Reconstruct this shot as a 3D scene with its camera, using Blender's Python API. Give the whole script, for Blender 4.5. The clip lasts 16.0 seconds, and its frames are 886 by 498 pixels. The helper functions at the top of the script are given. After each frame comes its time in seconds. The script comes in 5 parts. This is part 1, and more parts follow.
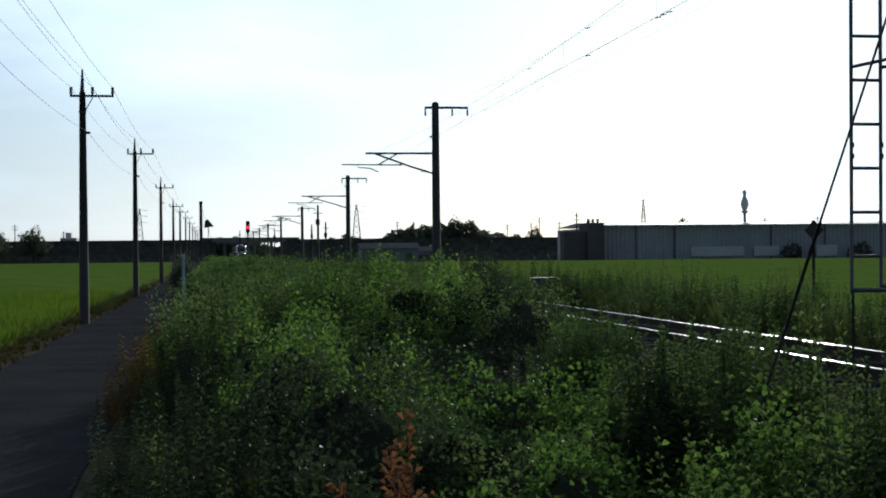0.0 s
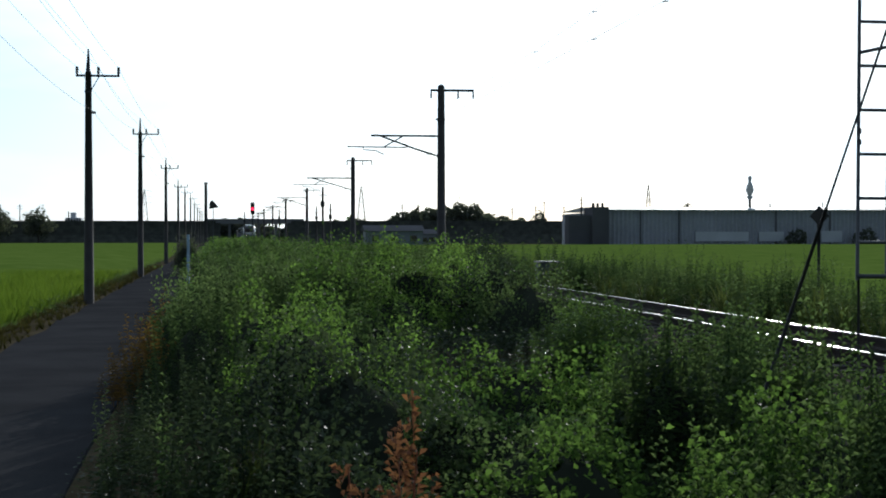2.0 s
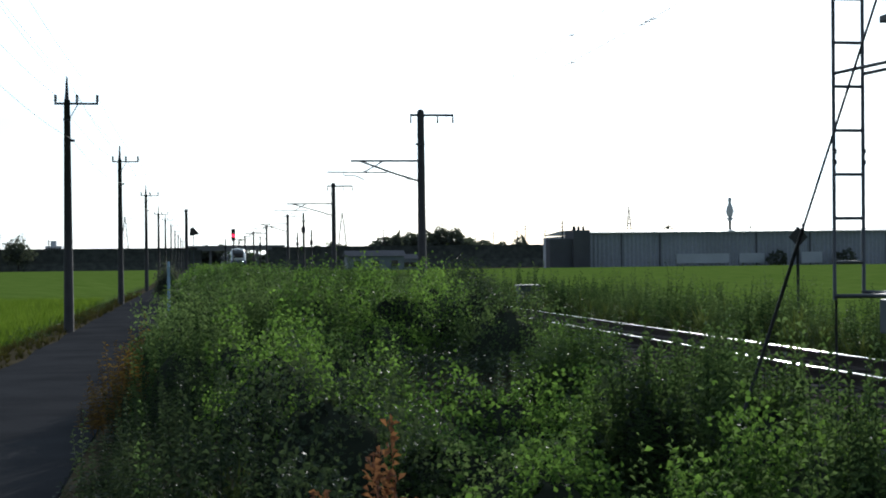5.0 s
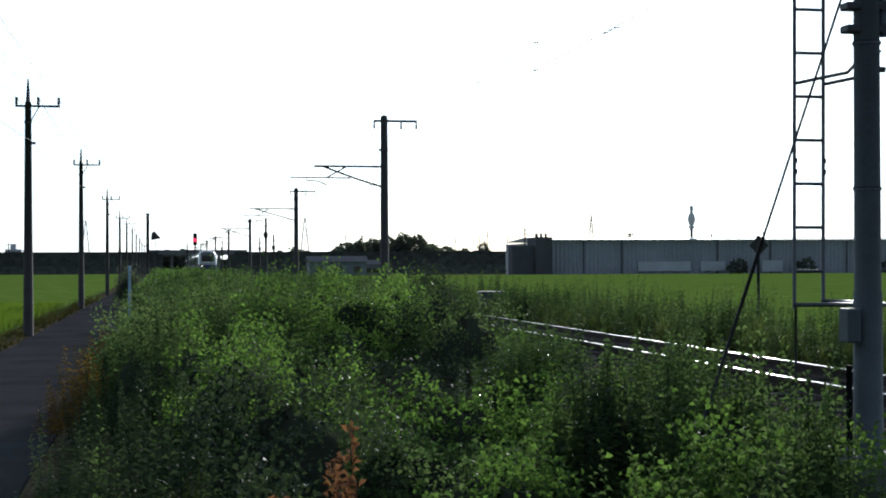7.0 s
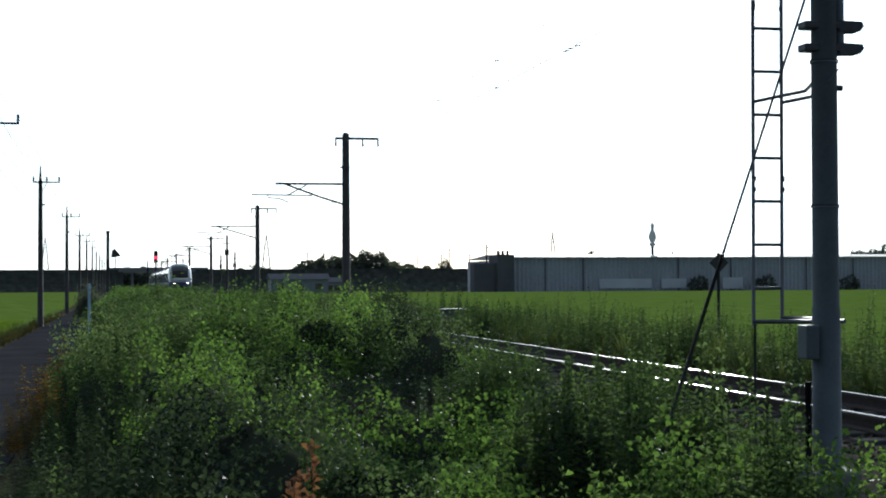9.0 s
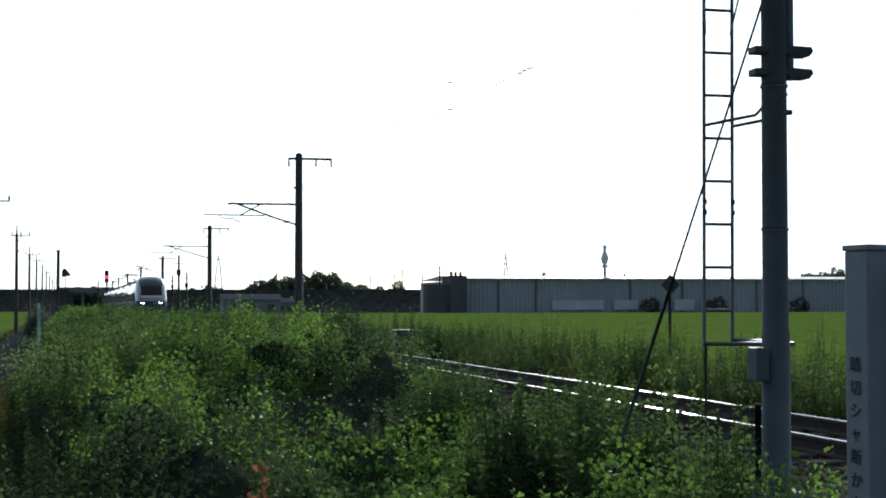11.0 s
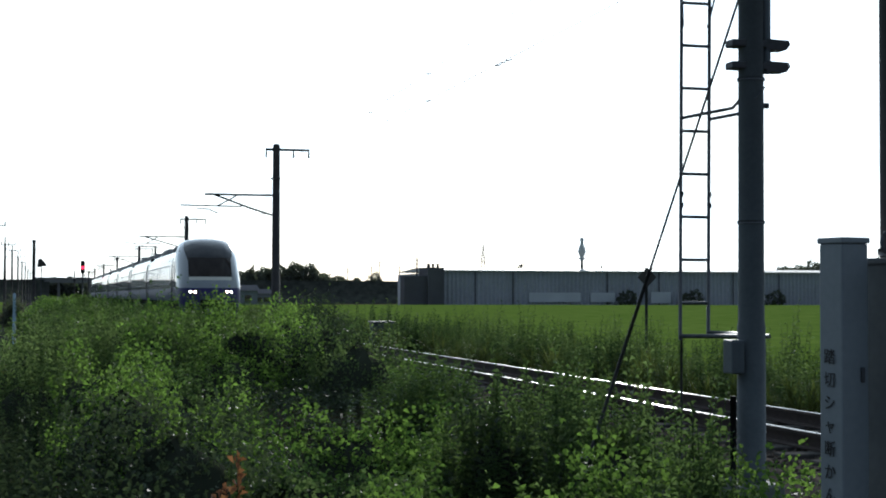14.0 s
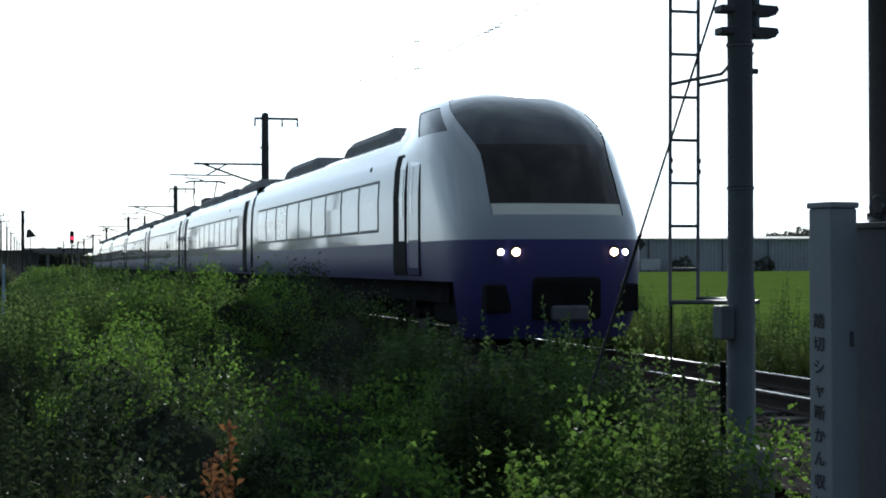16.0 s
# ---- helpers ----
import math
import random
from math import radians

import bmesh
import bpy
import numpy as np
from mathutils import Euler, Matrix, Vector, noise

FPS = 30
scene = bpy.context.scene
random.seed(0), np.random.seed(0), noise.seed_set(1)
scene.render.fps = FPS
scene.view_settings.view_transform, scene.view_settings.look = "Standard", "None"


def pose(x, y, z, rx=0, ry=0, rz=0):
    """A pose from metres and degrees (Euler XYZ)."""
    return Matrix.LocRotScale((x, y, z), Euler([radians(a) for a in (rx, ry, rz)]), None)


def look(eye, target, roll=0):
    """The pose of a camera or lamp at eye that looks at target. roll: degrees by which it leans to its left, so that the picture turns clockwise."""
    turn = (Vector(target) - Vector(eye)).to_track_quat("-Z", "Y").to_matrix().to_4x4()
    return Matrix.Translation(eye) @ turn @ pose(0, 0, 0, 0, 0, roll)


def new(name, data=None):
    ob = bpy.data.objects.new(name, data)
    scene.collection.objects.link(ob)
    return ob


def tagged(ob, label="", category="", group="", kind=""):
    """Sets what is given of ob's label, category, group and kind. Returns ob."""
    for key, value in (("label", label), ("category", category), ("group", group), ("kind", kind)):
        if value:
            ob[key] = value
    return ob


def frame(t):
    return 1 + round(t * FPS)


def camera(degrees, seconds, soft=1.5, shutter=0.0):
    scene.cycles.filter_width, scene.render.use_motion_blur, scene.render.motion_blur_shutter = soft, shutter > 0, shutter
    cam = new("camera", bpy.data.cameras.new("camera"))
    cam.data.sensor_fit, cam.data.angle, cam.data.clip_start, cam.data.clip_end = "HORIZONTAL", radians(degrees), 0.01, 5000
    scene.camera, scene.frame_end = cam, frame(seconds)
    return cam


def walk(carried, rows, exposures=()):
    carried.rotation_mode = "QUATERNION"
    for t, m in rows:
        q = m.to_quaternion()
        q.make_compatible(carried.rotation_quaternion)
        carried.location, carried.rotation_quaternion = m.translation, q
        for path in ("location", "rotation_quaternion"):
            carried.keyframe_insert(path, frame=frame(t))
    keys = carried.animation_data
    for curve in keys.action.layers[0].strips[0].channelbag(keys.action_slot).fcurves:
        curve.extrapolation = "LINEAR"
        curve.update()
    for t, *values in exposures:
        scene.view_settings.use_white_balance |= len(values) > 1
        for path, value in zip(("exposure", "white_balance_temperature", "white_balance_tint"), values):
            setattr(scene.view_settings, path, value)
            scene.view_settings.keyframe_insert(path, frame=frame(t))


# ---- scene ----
# World: y runs along the railway away from the crossing, x to the right of it, z = 0 on the rail tops.
cam = camera(32.8, 16.0, soft=1.9)
EYE = (0.0, 0.0, 1.2)
# seconds, pan to the right, tilt up, lean, in degrees; then the sway of the hand-held eye, sideways and up, in metres
TURNS = [
    (0.0, 8.637, 0.146, 0.552, -0.016, 0.014), (0.5, 8.249, -0.174, 0.343, -0.036, 0.008), (1.0, 8.255, -0.335, -0.151, -0.041, 0.007),
    (1.5, 8.318, -0.309, -0.118, -0.031, 0.012), (2.0, 8.467, -0.503, 0.062, -0.025, 0.011), (2.5, 8.601, -0.568, -0.096, -0.021, 0.003),
    (3.0, 8.330, -0.431, 0.361, -0.025, 0.008), (3.5, 8.216, -0.141, 0.589, -0.028, 0.009), (4.0, 8.113, 0.236, 0.739, -0.025, 0.013),
    (4.5, 8.267, 0.424, 0.804, -0.016, 0.010), (5.0, 9.172, 0.429, 0.649, 0.000, 0.007), (5.2, 9.702, 0.431, 0.680, 0.005, -0.001),
    (7.5, 10.905, 0.831, 0.257, 0.002, 0.008), (8.0, 11.428, 1.094, 0.429, 0.003, 0.007), (8.5, 11.634, 1.098, 0.684, 0.001, 0.008),
    (9.0, 12.050, 1.310, 0.303, 0.010, 0.007), (11.5, 14.144, 2.233, 0.304, 0.015, 0.011), (12.0, 14.401, 2.359, 0.348, 0.015, 0.012),
    (12.5, 14.691, 2.478, 0.035, 0.022, 0.009), (13.0, 14.750, 2.571, -0.141, 0.016, 0.011), (13.5, 14.768, 2.149, -0.038, 0.017, 0.010),
    (14.0, 14.710, 1.789, -0.128, 0.018, 0.007), (14.5, 14.859, 1.372, -0.419, 0.017, 0.009), (15.0, 14.843, 1.140, -0.247, 0.014, 0.009),
    (15.5, 14.988, 0.760, 0.315, 0.019, 0.003), (16.0, 15.095, 0.579, 0.228, 0.017, 0.003),
]
KELVIN, TINT = 5700, 10
EXPOSURES = [(t, stops, KELVIN, TINT) for t, stops in ((0.0, -1.02), (1.0, -0.78), (2.0, -0.58), (4.0, -0.36), (9.0, -0.3), (13.0, -0.28), (16.0, -0.42))]
walk(cam, [(t, pose(EYE[0] + dx, EYE[1], EYE[2] + dz, 90 + tilt, lean, -pan)) for t, pan, tilt, lean, dx, dz in TURNS], EXPOSURES)

# ---- sky and sun ----
SUN_AZ, SUN_EL = radians(19.0), radians(15.0)
world = bpy.data.worlds.new("sky")
scene.world = world
world.use_nodes = True
wn, wl = world.node_tree.nodes, world.node_tree.links
sky = wn.new("ShaderNodeTexSky")
sky.sky_type, sky.sun_disc = "NISHITA", False
sky.sun_elevation, sky.sun_rotation = SUN_EL, SUN_AZ
sky.air_density, sky.dust_density, sky.ozone_density = 1.0, 0.8, 3.5
coord = wn.new("ShaderNodeTexCoord")
stretch = wn.new("ShaderNodeMapping")
stretch.inputs["Scale"].default_value = (1.0, 1.0, 3.6)
cloud = wn.new("ShaderNodeTexNoise")
cloud.inputs["Scale"].default_value, cloud.inputs["Detail"].default_value = 3.2, 7.0
ramp = wn.new("ShaderNodeValToRGB")
ramp.color_ramp.elements[0].position, ramp.color_ramp.elements[1].position = 0.42, 0.72
ramp.color_ramp.elements[0].color = (0.45, 0.45, 0.45, 1)
ramp.color_ramp.elements[1].color = (0.92, 0.92, 0.92, 1)
veil = wn.new("ShaderNodeMix")
veil.data_type = "RGBA"
# thin cloud glows most on the sun's side of the sky
facing = wn.new("ShaderNodeVectorMath")
facing.operation = "DOT_PRODUCT"
facing.inputs[1].default_value = (math.sin(SUN_AZ) * math.cos(SUN_EL), math.cos(SUN_AZ) * math.cos(SUN_EL), math.sin(SUN_EL))
glow = wn.new("ShaderNodeMapRange")
glow.interpolation_type = "SMOOTHSTEP"
for socket, value in zip((1, 2, 3, 4), (-1.0, 1.0, 1.7, 12.0)):
    glow.inputs[socket].default_value = value
aureole = wn.new("ShaderNodeMapRange")
aureole.interpolation_type = "SMOOTHSTEP"
for socket, value in zip((1, 2, 3, 4), (0.70, 0.97, 0.0, 14.0)):
    aureole.inputs[socket].default_value = value
both = wn.new("ShaderNodeMath")
tinted = wn.new("ShaderNodeVectorMath")
tinted.operation = "SCALE"
tinted.inputs[0].default_value = (0.88, 1.01, 1.04)
wl.new(coord.outputs["Generated"], facing.inputs[0])
wl.new(facing.outputs["Value"], glow.inputs[0])
wl.new(facing.outputs["Value"], aureole.inputs[0])
wl.new(glow.outputs[0], both.inputs[0])
wl.new(aureole.outputs[0], both.inputs[1])
wl.new(both.outputs[0], tinted.inputs["Scale"])
wl.new(tinted.outputs["Vector"], veil.inputs[7])
wl.new(coord.outputs["Generated"], stretch.inputs["Vector"])
wl.new(stretch.outputs["Vector"], cloud.inputs["Vector"])
wl.new(cloud.outputs["Fac"], ramp.inputs["Fac"])
wl.new(ramp.outputs["Color"], veil.inputs[0])
wl.new(sky.outputs["Color"], veil.inputs[6])
wl.new(veil.outputs[2], wn["Background"].inputs["Color"])
wn["Background"].inputs["Strength"].default_value = 0.10

sun_data = bpy.data.lights.new("sun", "SUN")
sun_data.energy, sun_data.angle, sun_data.color = 5.0, radians(0.5), (1.0, 0.92, 0.78)
sun = new("sun", sun_data)
toward = Vector((math.sin(SUN_AZ) * math.cos(SUN_EL), math.cos(SUN_AZ) * math.cos(SUN_EL), math.sin(SUN_EL)))
sun.matrix_world = look(toward * 300, (0, 0, 0))


# ---- materials ----
def material(name, colour, rough=0.7, metal=0.0, spread=0.25, scale=6.0, bump=0.0, fine=40.0, spec=0.5, emit=None, coat=0.0):
    """A surface with stains at one scale and grain at another."""
    m = bpy.data.materials.new(name)
    m.use_nodes = True
    n, l = m.node_tree.nodes, m.node_tree.links
    b = n["Principled BSDF"]
    b.inputs["Roughness"].default_value, b.inputs["Metallic"].default_value = rough, metal
    b.inputs["Specular IOR Level"].default_value = spec
    b.inputs["Coat Weight"].default_value = coat
    tc = n.new("ShaderNodeTexCoord")
    big, small = n.new("ShaderNodeTexNoise"), n.new("ShaderNodeTexNoise")
    big.inputs["Scale"].default_value, big.inputs["Detail"].default_value = scale, 4.0
    small.inputs["Scale"].default_value, small.inputs["Detail"].default_value = fine, 3.0
    for t in (big, small):
        l.new(tc.outputs["Object"], t.inputs["Vector"])
    add = n.new("ShaderNodeMath")
    add.operation = "MULTIPLY_ADD"
    add.inputs[1].default_value = 0.6
    half = n.new("ShaderNodeMath")
    half.operation = "MULTIPLY"
    half.inputs[1].default_value = 0.4
    l.new(small.outputs["Fac"], half.inputs[0])
    l.new(big.outputs["Fac"], add.inputs[0])
    l.new(half.outputs[0], add.inputs[2])
    r = n.new("ShaderNodeValToRGB")
    r.color_ramp.elements[0].position, r.color_ramp.elements[1].position = 0.3, 0.7
    r.color_ramp.elements[0].color = (*[c * (1 - spread) for c in colour], 1)
    r.color_ramp.elements[1].color = (*[min(1, c * (1 + spread)) for c in colour], 1)
    l.new(add.outputs[0], r.inputs["Fac"])
    l.new(r.outputs["Color"], b.inputs["Base Color"])
    if bump:
        bp = n.new("ShaderNodeBump")
        bp.inputs["Strength"].default_value, bp.inputs["Distance"].default_value = 0.6, bump
        l.new(add.outputs[0], bp.inputs["Height"])
        l.new(bp.outputs["Normal"], b.inputs["Normal"])
    if emit:
        b.inputs["Emission Color"].default_value = (*emit[:3], 1)
        b.inputs["Emission Strength"].default_value = emit[3]
    return m


def leafy(name, low, high, through_light=0.45, rough=0.4, shine=0.35):
    """Leaves: each one of its own tint, letting light through."""
    m = bpy.data.materials.new(name)
    m.use_nodes = True
    n, l = m.node_tree.nodes, m.node_tree.links
    b = n["Principled BSDF"]
    b.inputs["Roughness"].default_value = rough
    b.inputs["Specular IOR Level"].default_value = shine
    g = n.new("ShaderNodeNewGeometry")
    r = n.new("ShaderNodeValToRGB")
    r.color_ramp.elements[0].color, r.color_ramp.elements[1].color = (*low, 1), (*high, 1)
    tc, nz = n.new("ShaderNodeTexCoord"), n.new("ShaderNodeTexNoise")
    nz.inputs["Scale"].default_value, nz.inputs["Detail"].default_value = 0.55, 3.0
    l.new(tc.outputs["Object"], nz.inputs["Vector"])
    mixf = n.new("ShaderNodeMath")
    mixf.operation = "MULTIPLY_ADD"
    mixf.inputs[1].default_value = 0.38
    sc = n.new("ShaderNodeMath")
    sc.operation = "MULTIPLY_ADD"
    sc.inputs[1].default_value, sc.inputs[2].default_value = 2.6, -1.05
    l.new(nz.outputs["Fac"], sc.inputs[0])
    l.new(g.outputs["Random Per Island"], mixf.inputs[0])
    l.new(sc.outputs[0], mixf.inputs[2])
    l.new(mixf.outputs[0], r.inputs["Fac"])
    l.new(r.outputs["Color"], b.inputs["Base Color"])
    t = n.new("ShaderNodeBsdfTranslucent")
    hue = n.new("ShaderNodeMix")
    hue.data_type, hue.blend_type = "RGBA", "MULTIPLY"
    hue.inputs[0].default_value = 1.0
    hue.inputs[7].default_value = (1.35, 1.42, 0.85, 1)
    l.new(r.outputs["Color"], hue.inputs[6])
    l.new(hue.outputs[2], t.inputs["Color"])
    mx = n.new("ShaderNodeMixShader")
    mx.inputs[0].default_value = through_light
    l.new(b.outputs[0], mx.inputs[1])
    l.new(t.outputs[0], mx.inputs[2])
    l.new(mx.outputs[0], n["Material Output"].inputs["Surface"])
    return m


SOIL = material("soil", (0.075, 0.062, 0.04), 1.0, spread=0.4, scale=0.8, bump=0.03, fine=14, spec=0.0)
ASPHALT = material("asphalt", (0.04, 0.04, 0.043), 0.95, spread=0.3, scale=0.7, bump=0.006, fine=60, spec=0.0)
PADDY = leafy("paddy_green", (0.095, 0.152, 0.026), (0.15, 0.21, 0.043), 0.1, 0.9, 0.0)
CONCRETE = material("concrete", (0.20, 0.20, 0.195), 0.85, spread=0.2, scale=3, bump=0.003)
POLE_DARK = material("weathered_pole", (0.045, 0.04, 0.04), 0.9, spread=0.3, scale=2, bump=0.003)
STEEL = material("galvanised_steel", (0.085, 0.09, 0.10), 0.55, 0.4, spread=0.2, scale=8)
STEEL_DARK = material("dark_steel", (0.06, 0.06, 0.065), 0.6, 0.4, spread=0.3, scale=8)
GREY_PAINT = material("grey_paint", (0.095, 0.108, 0.118), 0.6, spread=0.16, scale=4, bump=0.001, spec=0.2)
BOX_PAINT = material("pale_grey_paint", (0.19, 0.215, 0.24), 0.5, spread=0.12, scale=4, bump=0.001)
RAIL_TOP = material("polished_rail", (0.20, 0.19, 0.185), 0.16, 1.0, spread=0.1, scale=20)
RUST = material("rusty_rail", (0.04, 0.027, 0.022), 0.85, 0.2, spread=0.35, scale=10, bump=0.002)
BALLAST = material("ballast", (0.085, 0.072, 0.062), 1.0, spread=0.45, scale=9, bump=0.03, fine=24, spec=0.0)
SLEEPER = material("concrete_sleeper", (0.085, 0.08, 0.075), 1.0, spread=0.3, spec=0.0, scale=6, bump=0.004)
INSULATOR = material("insulator", (0.22, 0.2, 0.18), 0.3, spread=0.2)
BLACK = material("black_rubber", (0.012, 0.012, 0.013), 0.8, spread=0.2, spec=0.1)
WIRE = material("wire", (0.05, 0.05, 0.05), 0.6, 0.5)
WHITE_BODY = material("white_train_paint", (0.30, 0.315, 0.345), 0.3, spread=0.05, scale=1.5, coat=1.0)
BLUE_BODY = material("violet_blue_train_paint", (0.048, 0.042, 0.155), 0.4, spread=0.1, scale=1.5, spec=0.25)
GLASS_DARK = material("tinted_window", (0.012, 0.014, 0.016), 0.04, spread=0.1, spec=1.0, coat=1.0)
# Pale base colour stands in for the sky mirrored in the panes.
PANE_SKY = material("sky_tinted_pane", (0.55, 0.58, 0.6), 0.25, spread=0.06, spec=0.8, coat=1.0)
CREAM = material("cream_panel", (0.72, 0.70, 0.62), 0.5, spread=0.08, scale=3)
SHIELD = material("cab_windscreen", (0.018, 0.013, 0.012), 0.06, spread=0.2, spec=0.3)
SHIELD_TOP = material("smoked_cab_glass", (0.04, 0.043, 0.05), 0.12, spread=0.15, spec=0.3)
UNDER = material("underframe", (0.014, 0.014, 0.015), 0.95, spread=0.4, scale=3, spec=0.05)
ROOF_GEAR = material("roof_gear", (0.10, 0.10, 0.105), 0.7, spread=0.25, scale=3)
LAMP_WHITE = material("headlight_white", (1, 1, 1), 0.3, emit=(1.0, 0.9, 0.78, 70))
LAMP_WARM = material("headlight_warm", (1, 0.9, 0.8), 0.3, emit=(1.0, 0.55, 0.3, 60))
LAMP_RED = material("signal_red", (0.5, 0.02, 0.02), 0.4, emit=(1.0, 0.02, 0.06, 5))
# Distance haze is mixed into this grey, lifted scrub colour.
BANK = leafy("hazy_bank_scrub", (0.055, 0.058, 0.052), (0.10, 0.105, 0.09), 0.2, 0.9, 0.0)
# Lilac-grey wall colour includes the haze across the field.
WALL_SHEET = material("hazy_corrugated_wall", (0.37, 0.37, 0.41), 0.6, spread=0.18, scale=0.12, fine=1.5)
WALL_PALE = material("pale_wall_panel", (0.58, 0.585, 0.61), 0.7, spread=0.12, scale=0.2)
WALL_DARK = material("dark_shed", (0.13, 0.125, 0.135), 1.0, spread=0.2, scale=0.2, spec=0.0)
ROOF_PALE = material("pale_roof_edge", (0.38, 0.38, 0.36), 0.7, spread=0.1, scale=0.2)
# House grey is lightened by haze put into the colour.
HOUSE = material("hazy_grey_house_wall", (0.20, 0.21, 0.24), 0.8, spread=0.2, scale=0.3)
SIGN_PAINT = material("pin_white", (0.55, 0.56, 0.55), 0.5, spread=0.1, scale=0.5)
SIGN_BACK = material("sign_back", (0.06, 0.055, 0.05), 0.8, spread=0.2)
INK = material("black_lettering", (0.015, 0.015, 0.018), 0.6, spread=0.05)
PALE_BLUE = material("pale_blue_paint", (0.30, 0.42, 0.52), 0.5, spread=0.1)
# Leaf colour greyed and raised to hold the haze over far trees.
LEAF_TREE = leafy("hazy_tree_leaves", (0.085, 0.093, 0.084), (0.145, 0.155, 0.13), 0.3, 0.9, 0.0)
LEAF_BROAD = leafy("broad_weed_leaves", (0.024, 0.05, 0.016), (0.125, 0.2, 0.055), 0.66, 0.55, 0.05)
LEAF_TALL = leafy("tall_weed_leaves", (0.022, 0.042, 0.02), (0.11, 0.152, 0.075), 0.6, 0.55, 0.05)
# Shaded copy of the weed leaves: the shade is put into the colour.
LEAF_SHADE = leafy("shaded_weed_leaves", (0.02, 0.032, 0.022), (0.075, 0.1, 0.06), 0.3, 0.6, 0.06)
LEAF_GLOSSY = leafy("glossy_weed_leaves", (0.035, 0.06, 0.025), (0.11, 0.165, 0.06), 0.5, 0.22, 0.55)
LEAF_GRASS = leafy("grass_blades", (0.035, 0.048, 0.018), (0.11, 0.135, 0.045), 0.45, 0.6, 0.08)
LEAF_RICE = leafy("rice_blades", (0.075, 0.12, 0.016), (0.14, 0.20, 0.035), 0.5, 0.7, 0.06)
LEAF_DRY = leafy("dry_grass", (0.03, 0.032, 0.015), (0.09, 0.075, 0.03), 0.35, 0.8, 0.0)
LEAF_BROWN = leafy("dry_seed_heads", (0.13, 0.055, 0.035), (0.30, 0.14, 0.085), 0.35, 0.8, 0.1)
LEAF_RUSTY = leafy("withered_leaves", (0.08, 0.055, 0.022), (0.25, 0.14, 0.045), 0.45, 0.7, 0.15)
# Dark surface of the added cores that keep sun out of the heaps.
CORE_SHADE = leafy("light_blocking_core", (0.018, 0.022, 0.016), (0.045, 0.052, 0.036), 0.0, 0.9, 0.0)
BARK = material("bark", (0.06, 0.05, 0.04), 0.9, spread=0.3, scale=3, bump=0.01)


# ---- mesh tools ----
def part(name, bm, mat, parent=None, label=""):
    """Links a bmesh as one mesh object, under a thing where one is given."""
    me = bpy.data.meshes.new(name)
    bm.to_mesh(me)
    bm.free()
    return share(name, me, mat, parent, label)


def share(name, me, mat, parent=None, label=""):
    if not me.materials:
        me.materials.append(mat)
    ob = new(name, me)
    if parent:
        ob.parent = parent
    return tagged(ob, label)


def empty(name, m, label, category, group="", kind=""):
    ob = new(name)
    ob.empty_display_size = 0.2
    ob.matrix_basis = m
    return tagged(ob, label, category, group, kind)


def box(bm, lo, hi, bevel=0.0):
    vs = [bm.verts.new((x, y, z)) for x in (lo[0], hi[0]) for y in (lo[1], hi[1]) for z in (lo[2], hi[2])]
    fs = [bm.faces.new([vs[i] for i in q]) for q in ((0, 1, 3, 2), (4, 6, 7, 5), (0, 4, 5, 1), (2, 3, 7, 6), (0, 2, 6, 4), (1, 5, 7, 3))]
    if bevel:
        edges = list({e for f in fs for e in f.edges})
        bmesh.ops.bevel(bm, geom=edges, offset=bevel, segments=2, affect="EDGES", profile=0.5)
    return bm


def boxed(lo, hi, bevel=0.0):
    return box(bmesh.new(), lo, hi, bevel)


def tube(bm, points, radii, sides=8, cap=True):
    """A round bar along points, with a radius at each."""
    pts = [Vector(p) for p in points]
    if not isinstance(radii, (list, tuple)):
        radii = [radii] * len(pts)
    rings = []
    for i, p in enumerate(pts):
        d = (pts[min(i + 1, len(pts) - 1)] - pts[max(i - 1, 0)]).normalized()
        a = d.cross(Vector((0, 0, 1)) if abs(d.z) < 0.9 else Vector((1, 0, 0))).normalized()
        b = d.cross(a)
        rings.append([bm.verts.new(p + radii[i] * (math.cos(t) * a + math.sin(t) * b)) for t in [2 * math.pi * k / sides for k in range(sides)]])
    for q, r in zip(rings, rings[1:]):
        for k in range(sides):
            f = bm.faces.new((q[k], q[(k + 1) % sides], r[(k + 1) % sides], r[k]))
            f.smooth = sides > 5
    if cap:
        bm.faces.new(rings[0])
        bm.faces.new(rings[-1][::-1])
    return bm


def tubed(points, radii, sides=8):
    return tube(bmesh.new(), points, radii, sides)


def array_mesh(name, verts, faces):
    me = bpy.data.meshes.new(name)
    verts, faces = np.asarray(verts, np.float32), np.asarray(faces, np.int32)
    me.vertices.add(len(verts))
    me.vertices.foreach_set("co", verts.ravel())
    me.loops.add(faces.size)
    me.loops.foreach_set("vertex_index", faces.ravel())
    me.polygons.add(len(faces))
    me.polygons.foreach_set("loop_start", np.arange(0, faces.size, faces.shape[1], dtype=np.int32))
    me.update(calc_edges=True)
    return me


def smooth01(v, a, b):
    u = np.clip((np.asarray(v, float) - a) / (b - a), 0, 1)
    return u * u * (3 - 2 * u)


def ripple(x, y, size, seed=0.0):
    """Soft unevenness between -1 and 1, of about that size in metres."""
    a, b = np.asarray(x, float) / size, np.asarray(y, float) / size
    s = np.sin(a * 1.7 + 1.3 * np.sin(b * 1.1 + seed) + seed) + np.sin(b * 1.9 + 1.4 * np.sin(a * 0.9 + 2 * seed) + 2.1)
    s = s + 0.6 * np.sin(a * 3.7 + b * 2.3 + seed * 3) + 0.6 * np.sin(b * 4.1 - a * 2.9 + seed)
    return s / 3.2


